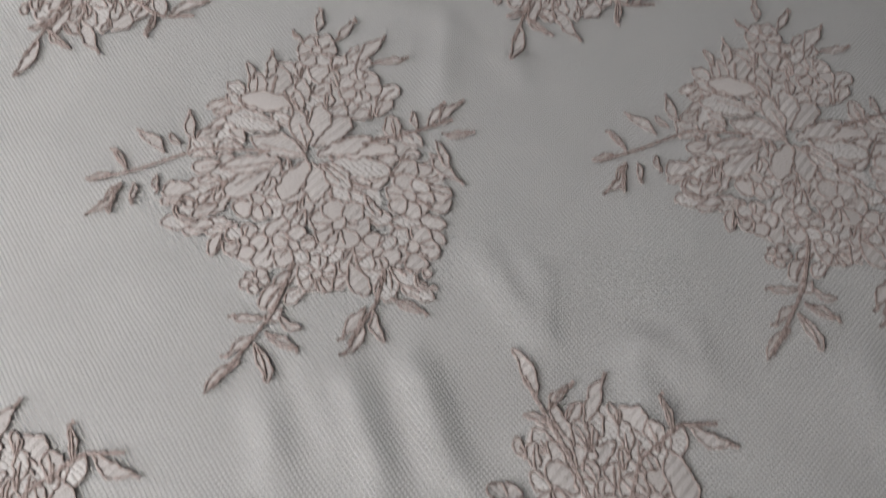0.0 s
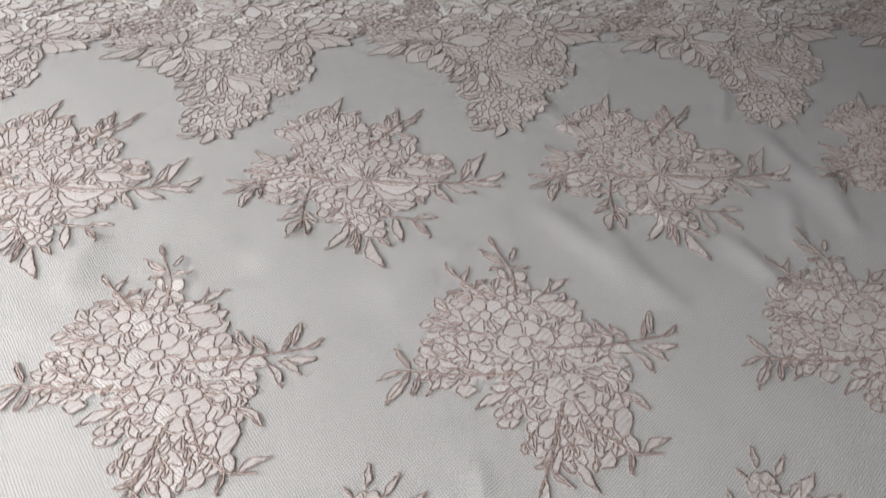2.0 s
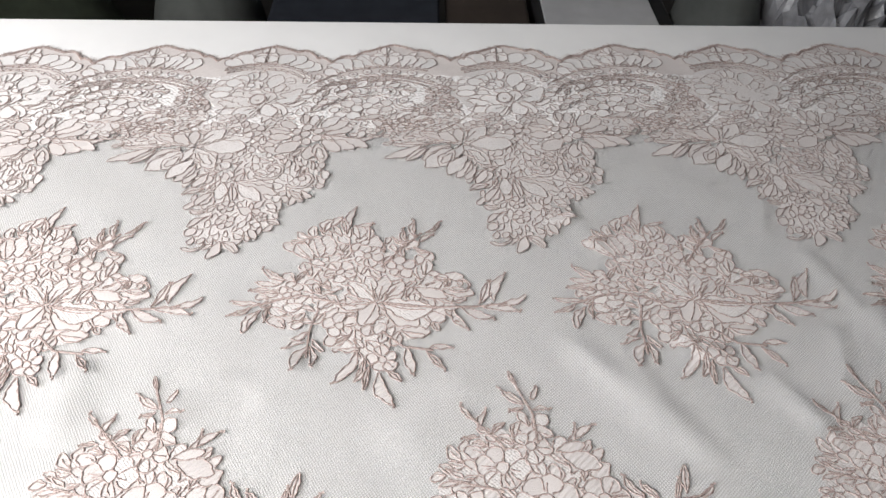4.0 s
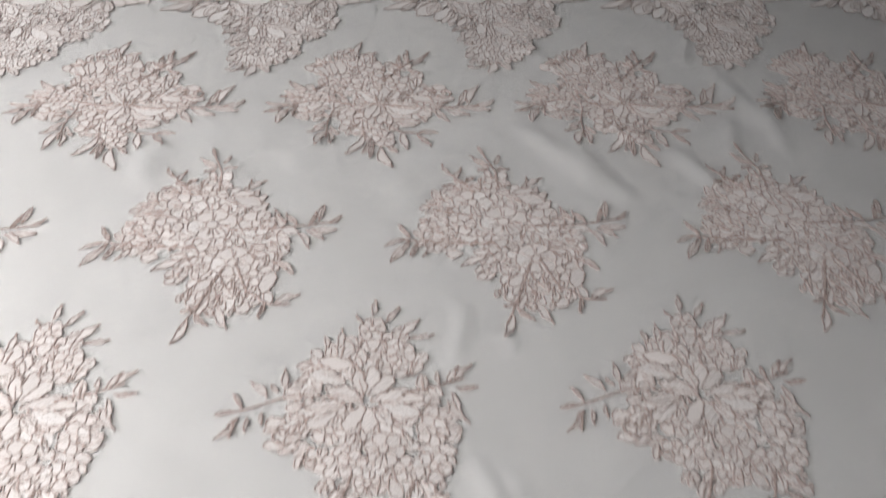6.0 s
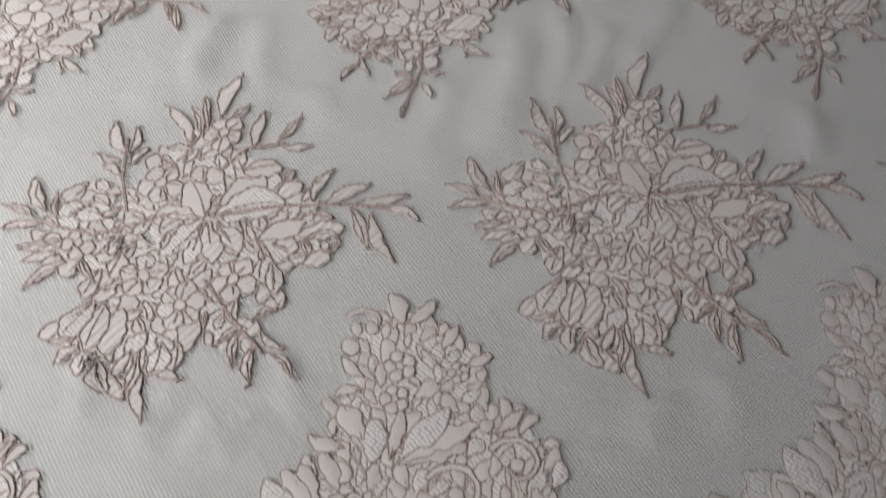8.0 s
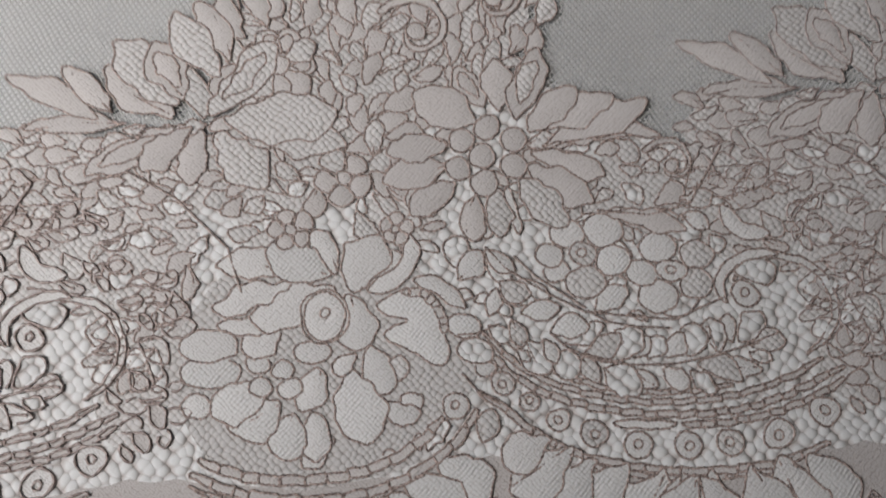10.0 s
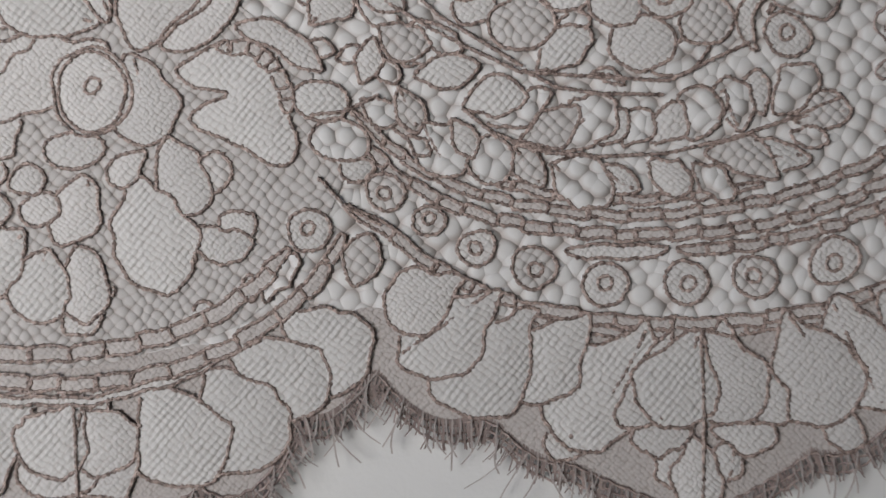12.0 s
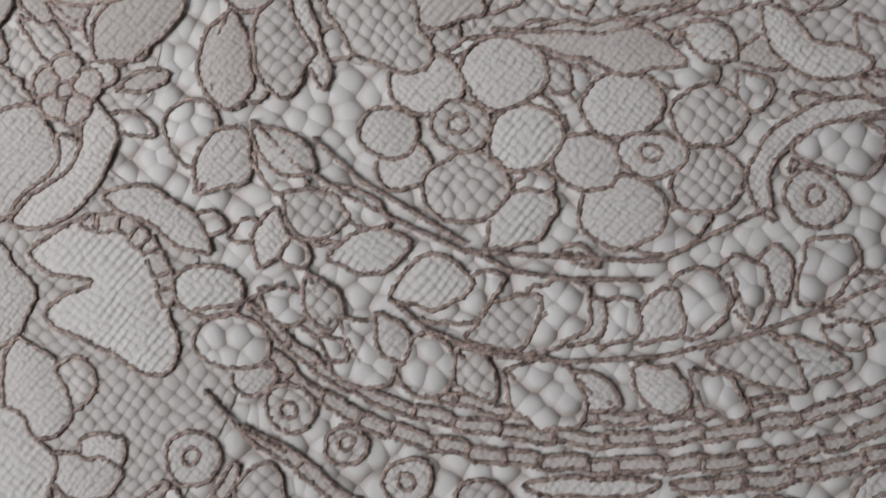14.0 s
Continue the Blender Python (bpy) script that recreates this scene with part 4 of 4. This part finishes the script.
    d.stem(73.2, -63.1, 79.8, -65.6, 89.7, -67.1, 102.2, -67.5, 114.7, -65.6, 127.4, -62.3, 137.4, -58.9)
    d.stem(64.4, -56, 69.2, -60.6, 74.1, -63, 80.6, -65.2)
    # left palmette
    d.ring(-6.5, -46.6, 1.6, 1.6, -3)
    d.ring(-6.8, -47.5, 6.9, 8.0, -3)
    d.ring(-6.8, -47.5, 7.9, 9.1, -3)
    d.petal(2.1, -40.5, 10.9, -21.5, 0.82)
    d.ribbon(3.9, 1, "cloth", 3.6, -39.1, 12.9, -36, 19.3, -30.9, 20.5, -25.6, 16.9, -22.7)
    d.petal(-4.2, -34.7, -25.4, -24.9, 0.61, fill="ribbed")
    d.petal(-2, -34.8, -10.3, -19.2, 0.48)
    d.petal(-15.4, -34.5, -41.8, -30.3, 0.42, -0.1)
    d.petal(-16.5, -36, -42.1, -44.7, 0.32)
    d.petal(-2.4, -39.1, -30.4, -48.2, 0.53)
    d.petal(-20.3, -51, -40.9, -48.7, 0.29)
    d.petal(1.3, -40.3, 4.1, -59.6, 0.69)
    d.ring(-10.8, -58.6, 6.1, 3.7, -3)
    d.petal(-20.3, -51, -32.7, -57.8, 0.79)
    d.ring(-27.8, -61.7, 3.9, 3.3, -3)
    d.ring(-19.8, -64.1, 3.6, 3.0, -3)
    d.ring(-26.7, -69, 3.5, 3.2, -3)
    d.ring(-17.6, -69.8, 4.0, 3.2, -3)
    d.petal(-8.1, -63.3, -14.2, -77.1, 0.66)
    d.petal(2.5, -59.5, -3.9, -66.2, 0.66)
    d.petal(-1.1, -63, 6.5, -88.5, 0.58, 0.04, fill="ribbed")
    d.ring(10.1, -80.6, 1.6, 1.6, -3)
    d.petal(6.9, -57.4, 12.2, -73.5, 0.61)
    d.ribbon(6.2, 1, "cloth", 11.9, -75.4, 16.5, -80.2, 22.2, -78.8)
    d.ring(16, -65.1, 3.4, 4.1, -3, "lattice")
    d.petal(16.1, -73.3, 23.1, -77.3, 0.79)
    d.petal(-23.9, -70.6, -42.9, -75.7, 0.66, fill="ribbed")
    d.petal(-20.1, -73.7, -36.6, -82.5, 0.73, 0.05, fill="ribbed")
    d.petal(-16.8, -76.7, -20.5, -91.8, 0.82, fill="ribbed")
    d.petal(-11.3, -76.9, -9.9, -92.9, 0.63, 0.06)
    d.petal(-4.4, -85.1, -14.4, -93.7, 0.53)
    d.ring(-43.3, -55.5, 9.5, 5.4, -3)
    d.ring(-42.4, -63.7, 10.0, 5.2, -3, "ribbed")
    d.ring(-46.3, -74, 4.8, 4.0, -3)
    d.ring(33.2, -77.1, 1.3, 1.3, -3)
    d.ring(33.2, -77.1, 4.3, 4.1, -3)
    d.ring(48.2, -71.2, 1.3, 1.3, -3)
    d.ring(48.2, -71.2, 3.7, 3.7, -3, "lattice")
    d.ring(43.9, -65.8, 3.2, 2.6, -3, "puff")
    # bands of the left palmette
    d.ribbon(2.8, 12, "cloth", -45.3, -90, -32.5, -95.7, -17.1, -97.8, -2.9, -97, 8.8, -94.8, 20.7, -88.9, 29.5, -80.8)
    d.ribbon(2.6, 14, "cloth", -48.6, -94.2, -33.9, -100.5, -17.2, -103.3, -0.5, -103.4, 12.5, -100.3, 23.1, -95.5, 33.7, -88.2, 39.9, -78.7)
    d.ribbon(1.5, 1, "cloth", -48.6, -97.6, -31.4, -104.7, -13.5, -107.1, 2, -105.1, 15.1, -100.3, 23, -97.4)
    d.petal(23.3, -90.3, 31.4, -81.6, 0.4, fill="puff")
    d.petal(41.5, -89.2, 44.6, -78.3, 0.66, fill="lattice")
    d.ring(21.4, -87.4, 1.8, 2.6, -3)
    d.ring(12.6, -91.4, 2.3, 1.8, -3)
    # shells of the left scallop
    d.stem(-12.9, -107.7, -13.1, -120.7, -13.3, -133.6)
    d.petal(-11.5, -107.2, -23.3, -117.9, 0.94, 0.08, "ribbed", "petal", 0.8)
    d.petal(-12.5, -107.2, -2.8, -118.9, 0.94, -0.08, "cloth", "petal", 0.8)
    d.petal(-15.0, -104.1, -21.0, -124.9, 0.74, 0.16, "cloth", "petal", 0.8)
    d.petal(-8.6, -104.4, -4.8, -125.9, 0.74, -0.16, "cloth", "petal", 0.8)
    d.petal(-30.3, -101.8, -52.1, -112.6, 0.64, 0, "ribbed", "petal", 0.8)
    d.petal(-20.0, -103.6, -41.8, -120.3, 0.67, 0, "ribbed", "petal", 0.8)
    d.petal(1.2, -102.8, 10.9, -124.7, 0.79, 0, "ribbed", "petal", 0.8)
    d.petal(11.7, -101.4, 22.8, -122.2, 0.84, 0, "ribbed", "petal", 0.8)
    d.petal(16.4, -97.2, 34.0, -111.7, 0.74, 0, "ribbed", "petal", 0.8)
    d.petal(26.2, -93.0, 42.8, -106.0, 0.81, 0, "ribbed", "petal", 0.8)
    d.petal(-34.8, -108.7, -48.4, -122.7, 0.67, 0, "cloth", "petal", 0.8)
    d.petal(-18.4, -123.3, -13.8, -135.1, 0.54, 0, "cloth", "petal", 0.8)
    d.petal(-6.7, -123.8, -11.7, -135.2, 0.54, 0, "cloth", "petal", 0.8)
    # shells of the right scallop
    d.stem(106.5, -102.4, 105.8, -117.6, 103.8, -136.6)
    d.petal(106.2, -101.2, 96.1, -118.9, 0.81, 0.05, "ribbed", "petal", 0.8)
    d.petal(106.9, -101.1, 114.7, -119.8, 0.81, -0.05, "cloth", "petal", 0.8)
    d.petal(101.2, -99.9, 90.1, -119.6, 0.46, 0.1, "cloth", "petal", 0.8)
    d.petal(109.8, -99.6, 121.1, -121.1, 0.46, -0.1, "cloth", "petal", 0.8)
    d.petal(62.7, -88.3, 46.7, -95.1, 0.74, 0, "cloth", "petal", 0.8)
    d.petal(69.2, -90.1, 48.6, -104.7, 0.54, 0.08, "ribbed", "petal", 0.8)
    d.petal(75.8, -94.5, 54.5, -112.0, 0.67, 0.06, "ribbed", "petal", 0.8)
    d.petal(85.7, -96.6, 67.7, -111.6, 0.62, 0.06, "ribbed", "petal", 0.8)
    d.petal(97.3, -98.7, 77.0, -121.0, 0.67, 0.04, "ribbed", "petal", 0.8)
    d.petal(122.1, -98.4, 131.0, -121.6, 0.74, 0, "cloth", "petal", 0.8)
    d.petal(131.3, -96.5, 141.0, -119.8, 0.74, 0, "cloth", "petal", 0.8)
    d.petal(141.5, -95.9, 152.8, -116.3, 0.70, 0, "ribbed", "petal", 0.8)
    d.petal(104.3, -119.9, 91.5, -122.2, 0.54, 0, "cloth", "petal", 0.8)
    d.petal(106.6, -120.0, 119.7, -123.6, 0.54, 0, "cloth", "petal", 0.8)
    d.petal(103.6, -121.0, 103.3, -136.1, 0.67, 0, "cloth", "petal", 0.8)
    d.petal(98.0, -120.2, 99.6, -131.3, 0.67, 0, "cloth", "petal", 0.8)
    d.petal(111.0, -121.7, 108.3, -130.5, 0.67, 0, "cloth", "petal", 0.8)
    d.ring(79.1, -121.1, 4.5, 3.4, -3)
    d.petal(127.1, -117.6, 135.6, -125.4, 0.67, 0, "cloth", "petal", 0.8)
    # medallion: beads, hoops and ladders
    d.ring(56.4, -76.9, 1.2, 1.2, -3)
    d.ring(56.4, -76.9, 3.2, 2.9, -3, "lattice")
    d.ring(65, -82.8, 1.3, 1.3, -3)
    d.ring(65, -82.8, 3.7, 3.4, -3)
    d.ring(75.8, -87.6, 1.4, 1.4, -3)
    d.ring(75.8, -87.6, 4.4, 4.1, -3, "lattice")
    d.ring(89.3, -91.5, 1.4, 1.4, -3)
    d.ring(89.3, -91.5, 4.6, 4.1, -3)
    d.ring(104.6, -92.5, 1.4, 1.4, -3)
    d.ring(104.6, -92.5, 4.3, 4.3, -3)
    d.ring(117.5, -92.2, 1.4, 1.4, -3)
    d.ring(117.5, -92.2, 4.3, 4.1, -3, "lattice")
    d.ring(133, -90.4, 1.6, 1.6, -3)
    d.ring(133, -90.4, 5.0, 4.6, -3)
    d.ring(148.6, -83.9, 1.6, 1.6, -3)
    d.ring(148.6, -83.9, 5.0, 4.6, -3)
    d.ribbon(2.2, 12, "cloth", 40.9, -73.1, 47.5, -77.6, 54.8, -84.3, 62.6, -89.9, 71.2, -94.2, 84.1, -97.5, 97, -99.8, 112.6, -100.6, 125.7, -99.9, 135, -98.4, 148.5, -93.7)
    d.ribbon(1.8, 6, "cloth", 71.1, -96.5, 83.9, -100, 96.9, -101.9, 111.2, -102.1, 124.3, -101.8, 137.5, -100)
    d.ribbon(1.8, 16, "cloth", 43.3, -54.8, 50.8, -63.9, 59.4, -69.3, 68.4, -73.6, 81.3, -77.1, 94.3, -79.1, 107.5, -79.2, 123.3, -77.8, 138.2, -73.5, 150.5, -67.5)
    d.ribbon(2.0, 22, "cloth", 41.9, -57.3, 48.1, -65.6, 56.9, -72.6, 68.2, -77.6, 81.1, -80.8, 96.7, -83, 113.8, -83.2, 129.7, -81.2, 144.6, -75.9, 156.7, -70.1)
    d.ribbon(2.6, 1, "cloth", 81.9, -84.7, 91.3, -85.9, 101.5, -85.6)
    d.ribbon(1.6, 12, "cloth", 44.7, -53, 54.6, -61.4, 66, -69.1, 76.3, -72.7, 88, -75.4, 105, -76.4, 120.9, -74.3)
    d.ribbon(2.0, 10, "cloth", 103.1, -86.3, 117.5, -86.3, 133.4, -83.8, 147, -79.2, 156.3, -74.4)
    d.ribbon(2.3, 1, "cloth", 124.8, -41.5, 127.8, -35.9, 137.1, -33.1, 147.6, -35.4, 155.8, -42.3, 157.3, -51.8, 153.7, -61, 145.3, -66.2)
    d.stem(35.9, -67.4, 40.9, -73.5, 47.3, -77.4)
    d.stem(35.1, -55.4, 41.7, -55.1, 48.4, -52.3)
    d.ring(-8, -62, 48.4, 37.4, 0, "lattice", "ground_filling", 24)
    d.flower(43.6, -20.3, 5.6, 5, -3)
    d.pale = False
    d.backfill([(-62, -55, 16), (-62, -25, 18), (-60, 0, 20), (160, -40, 16), (162, -70, 14), (-22, -14, 14), (-30, 4, 16), (20, -14, 14), (66, -6, 16), (95, -12, 18), (120, -20, 16), (138, -20, 16)], 10.0, 5.4, 0, 0, ("puff", "lattice", "cloth"), 1500)
    d.backfill([(-95, 2, 20), (0, 40, 45), (40, 60, 30), (2, 85, 32), (2, 112, 26), (25, 100, 20)], 11.5, 5.4, 0, 0, ("cloth", "lattice", "ribbed"))
    return d


JASMINE = lily_spray()
PEONY = peony_spray()
ROSE = rose_spray()
BORDER = scalloped_border()

SPRAY = "blush lace flower spray outlined in shiny cord"
for k in (-2, -1, 0, 1, 2, 3):
    px = -0.004 + 0.238 * k
    lay(JASMINE, "flower_spray", SPRAY, at(px, 0.002 + 0.03 * px, 1.5, -1, 1.03, 1.05), 1.8, 0.0006, 4, k < 2)
for k in (-2, -1, 0, 1, 2):
    px = 0.119 + 0.236 * k
    lay(PEONY, "flower_spray", SPRAY, at(px, -0.171 + 0.03 * px, 1, -1, 1.0, 1.02), 1.6, 0.00058, 4, k < 2)
for k in (-1, 0, 1, 2):
    lay(ROSE, "flower_spray", SPRAY, at(0.2275 * k, -0.338 + 0.006 * k), 1.3, 0.00054, 4, k < 2)
for k in (-1, 0, 1, 2):
    lay(PEONY, "flower_spray", SPRAY, at(0.107 + 0.2275 * k, -0.545 + 0.002 * k, 0, 1, 0.97, 0.953), 1.3, 0.00054, 4, k < 2)
for k in (-2, -1, 0, 1):
    lay(JASMINE, "flower_spray", SPRAY, at(0.206 + 0.227 * k, -0.6993 + 0.003 * k), 1.3, 0.00054, 4, k > -2)
EDGING = "dense blush lace border of corded flowers, scrolls and leaves"
for k in (0, 1):
    lay(BORDER, "scalloped_border", EDGING, at(0.0752 + 0.2267 * k, -0.8946 + 0.0045 * k), (0.5, 1.0)[k], (0.00025, 0.00034)[k], 4, True, (0.45, 1.5, 1.3), k == 0)
for k in (-2, -1, 2):
    lay(BORDER, "scalloped_border", EDGING, at(0.0752 + 0.2267 * k, -0.8946 + 0.0045 * k), 1.6, 0.00046, 4, False)
for px in (-0.385, -0.142, 0.101, 0.346, 0.591):
    lay(BORDER, "scalloped_border", EDGING, at(px + 0.0155, 0.229 + 0.05 * px, 2.5, -1, 1.06, 1.2, 0.09), 2.0, 0.0005, 3, False)


def filling(name, edge, inner, x0, x1, mat):
    """Honeycomb ground between the corded shapes of a border."""
    nx, ny = int((x1 - x0) / 0.002), 34
    gx, gt = np.meshgrid(np.linspace(x0, x1, nx), np.linspace(0, 1, ny))
    gy = edge(gx) * (1 - gt) + inner(gx) * gt
    gz = height(gx, gy) + 0.00006
    verts = np.stack([gx, gy, gz], -1).reshape(-1, 3).tolist()
    i = (np.arange(ny - 1)[:, None] * nx + np.arange(nx - 1)[None]).ravel()
    return under(mesh_object(name, verts, np.stack([i, i + 1, i + nx + 1, i + nx], -1).tolist(), mat, None, "puffed honeycomb ground of the lace border", True))


def bottom_band(x):
    return bottom_edge(x) * 0.25 - 0.983 * 0.75


def top_band(x):
    return top_edge(x) * 0.3 + (0.315 + 0.05 * x) * 0.7


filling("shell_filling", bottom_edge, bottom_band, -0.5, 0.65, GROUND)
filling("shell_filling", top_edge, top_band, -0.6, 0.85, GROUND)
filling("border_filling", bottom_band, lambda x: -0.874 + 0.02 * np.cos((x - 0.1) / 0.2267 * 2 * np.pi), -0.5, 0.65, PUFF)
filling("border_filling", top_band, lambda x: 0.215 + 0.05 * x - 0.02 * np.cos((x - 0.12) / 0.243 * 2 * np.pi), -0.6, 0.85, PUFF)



# ---- fringe ----
def fringe(edge, down, x0, x1, gap, name, mat, label, low, high, r, loose):
    """Eyelash threads along an edge; loose: how far they splay and curl."""
    rng = random.Random(4)
    verts, faces = [], []
    x = x0
    while x < x1:
        x += gap * rng.uniform(0.5, 1.5)
        y = float(edge(np.array(x)))
        n = rng.uniform(low, high)
        slope = (float(edge(np.array(x + 0.002))) - float(edge(np.array(x - 0.002)))) / 0.004
        lean = max(-0.9, min(0.9, -slope * down * 0.45)) + rng.uniform(-0.25, 0.25) * (1 + loose)
        curl = rng.uniform(-0.5, 0.5) * (1 + 1.5 * loose)
        b = len(verts)
        for k in range(6):
            s = k / 5
            cx = x + n * (lean * s + curl * s * s * 0.5)
            cy = y + down * n * s * (1 - 0.25 * abs(lean)) - down * 0.0012
            z = 0.0004 + (0.0006 + 0.0012 * loose) * math.sin(s * 2.6) * rng.uniform(0.6, 1.0)
            for a in (0.3, 2.4, 4.5):
                verts.append((cx + r * math.cos(a), cy, z + r * math.sin(a)))
        for k in range(5):
            for j in range(3):
                faces.append((b + 3 * k + j, b + 3 * k + (j + 1) % 3, b + 3 * k + 3 + (j + 1) % 3, b + 3 * k + 3 + j))
    return tagged(under(mesh_object(name, verts, faces, mat, None, label)), kind="stuff")


SHORT = "short frayed brown-pink eyelash threads along the scalloped edge"
LONG = "long loose pale eyelash threads curling out over the table"
fringe(bottom_edge, -1, -0.2, 0.45, 0.00034, "fringe", FRINGE, SHORT, 0.0042, 0.0064, 0.00018, 0.0)
fringe(bottom_edge, -1, -0.2, 0.45, 0.0018, "loose_threads", PALE_THREAD, LONG, 0.007, 0.0125, 0.0002, 1.0)
fringe(top_edge, 1, -0.6, 0.8, 0.0008, "fringe", FRINGE, SHORT, 0.0045, 0.0085, 0.0002, 0.3)


def hem(edge, down, x0, x1, thick=0.0003):
    """Corded edge and two loose cross threads over the fringe."""
    runs = []
    for k, depth in enumerate((0.0, 0.0017, 0.0033)):
        x = np.arange(x0, x1, 0.0012)
        p = np.stack([x, edge(x) + down * depth + 0.00025 * np.sin(x * 2100 + k)], -1)
        runs.append((p, k))
    v, f = tubes(runs, lambda p: p, 3, thick, 4)
    return under(mesh_object("edge_cord", v.tolist(), f.tolist(), CORD, None, "brown-pink cord along the scalloped edge", True))


hem(bottom_edge, -1, -0.3, 0.5)
hem(top_edge, 1, -0.65, 0.85, 0.00055)


# ---- things on the floor behind the table ----
BLACK = mottled("black_plastic", (0.010, 0.010, 0.011), (0.022, 0.021, 0.022), 12.0, 0.35, 0.0004, 300.0)
NAVY = mottled("navy_canvas", (0.010, 0.013, 0.022), (0.020, 0.024, 0.036), 25.0, 0.85, 0.001, 700.0)
GREEN = mottled("dark_green_canvas", (0.018, 0.024, 0.014), (0.035, 0.042, 0.026), 20.0, 0.9, 0.001, 500.0)
GREY = mottled("grey_fabric", (0.06, 0.064, 0.06), (0.10, 0.105, 0.098), 8.0, 0.9, 0.001, 500.0)
BROWN = mottled("brown_card", (0.035, 0.024, 0.019), (0.055, 0.040, 0.032), 10.0, 0.8, 0.0005, 200.0)
PAPER = mottled("white_paper", (0.50, 0.50, 0.51), (0.62, 0.62, 0.63), 10.0, 0.6, 0.0004, 60.0)
WRAP = mottled("crumpled_plastic", (0.22, 0.22, 0.23), (0.42, 0.42, 0.44), 16.0, 0.22, 0.004, 45.0)


def lump(x, y, z0, rx, ry, rz, mat, name, label, category, rough, scale, seed, part_name):
    """A soft or crumpled bag: an uneven, flat-bottomed body standing on the floor."""
    bm = bmesh.new()
    bmesh.ops.create_icosphere(bm, subdivisions=5, radius=1.0)
    off = Vector((seed * 3.1, seed * 1.7, seed))
    for v in bm.verts:
        n = v.co.normalized()
        k = 1 + rough * (noise.ridged_multi_fractal(n * scale + off, 0.9, 2.1, 4, 1.0, 2.0) - 1.0) * 0.5
        v.co = Vector((n.x * rx * k, n.y * ry * k, max(n.z * k, -0.55) * rz + 0.55 * rz))
    thing = empty(name, label, category, x, y, z0)
    part(part_name, bm, mat, thing, "", rough < 0.2)
    return thing


def case(x0, x1, y0, y1, h, mat, name, label, category):
    """A lidded storage box with a rim and a handle."""
    thing = empty(name, label, category, (x0 + x1) / 2, (y0 + y1) / 2, Z0)
    hx, hy = (x1 - x0) / 2, (y1 - y0) / 2
    part("body", box(-hx, hx, -hy, hy, 0, h - 0.03, 0.012), mat, thing)
    part("lid", box(-hx - 0.008, hx + 0.008, -hy - 0.008, hy + 0.008, h - 0.029, h, 0.008), mat, thing)
    part("handle", box(-0.06, 0.06, -hy - 0.022, -hy - 0.001, h * 0.55, h * 0.55 + 0.03, 0.006), mat, thing)
    return thing


lump(-0.78, 1.15, Z0, 0.24, 0.2, 0.33, GREEN, "canvas_bag", "dark green canvas bag slumped on the floor", "bag", 0.15, 1.3, 2, "body")
lump(-0.41, 1.2, Z0, 0.13, 0.16, 0.36, GREY, "cushion", "grey-green fabric cushion on the floor", "cushion", 0.08, 1.0, 4, "cover")
case(-0.27, 0.06, 1.05, 1.45, 0.42, NAVY, "storage_box", "navy storage box standing behind the table", "box")
case(0.09, 0.25, 1.05, 1.45, 0.40, BROWN, "carton", "dark brown lidded carton on the floor", "box")
case(0.28, 0.56, 1.02, 1.45, 0.39, BLACK, "storage_chest", "black plastic chest with white paper on it", "chest")
sheet = part("paper_sheet", box(0.29, 0.53, 1.10, 1.40, Z0 + 0.391, Z0 + 0.397, 0.002), PAPER)
tagged(sheet, "white sheet of paper lying on the black chest", "paper")
lump(0.66, 1.22, Z0, 0.10, 0.16, 0.36, GREY, "cushion", "smooth grey cushion beside the crumpled bags", "cushion", 0.06, 0.9, 9, "cover")
lump(0.86, 1.2, Z0, 0.15, 0.17, 0.35, WRAP, "plastic_bag", "crumpled clear grey plastic bag on the floor", "bag", 0.5, 2.6, 5, "film")
lump(1.12, 1.25, Z0, 0.16, 0.17, 0.34, WRAP, "plastic_bag", "crumpled clear grey plastic bag on the floor", "bag", 0.5, 2.2, 7, "film")
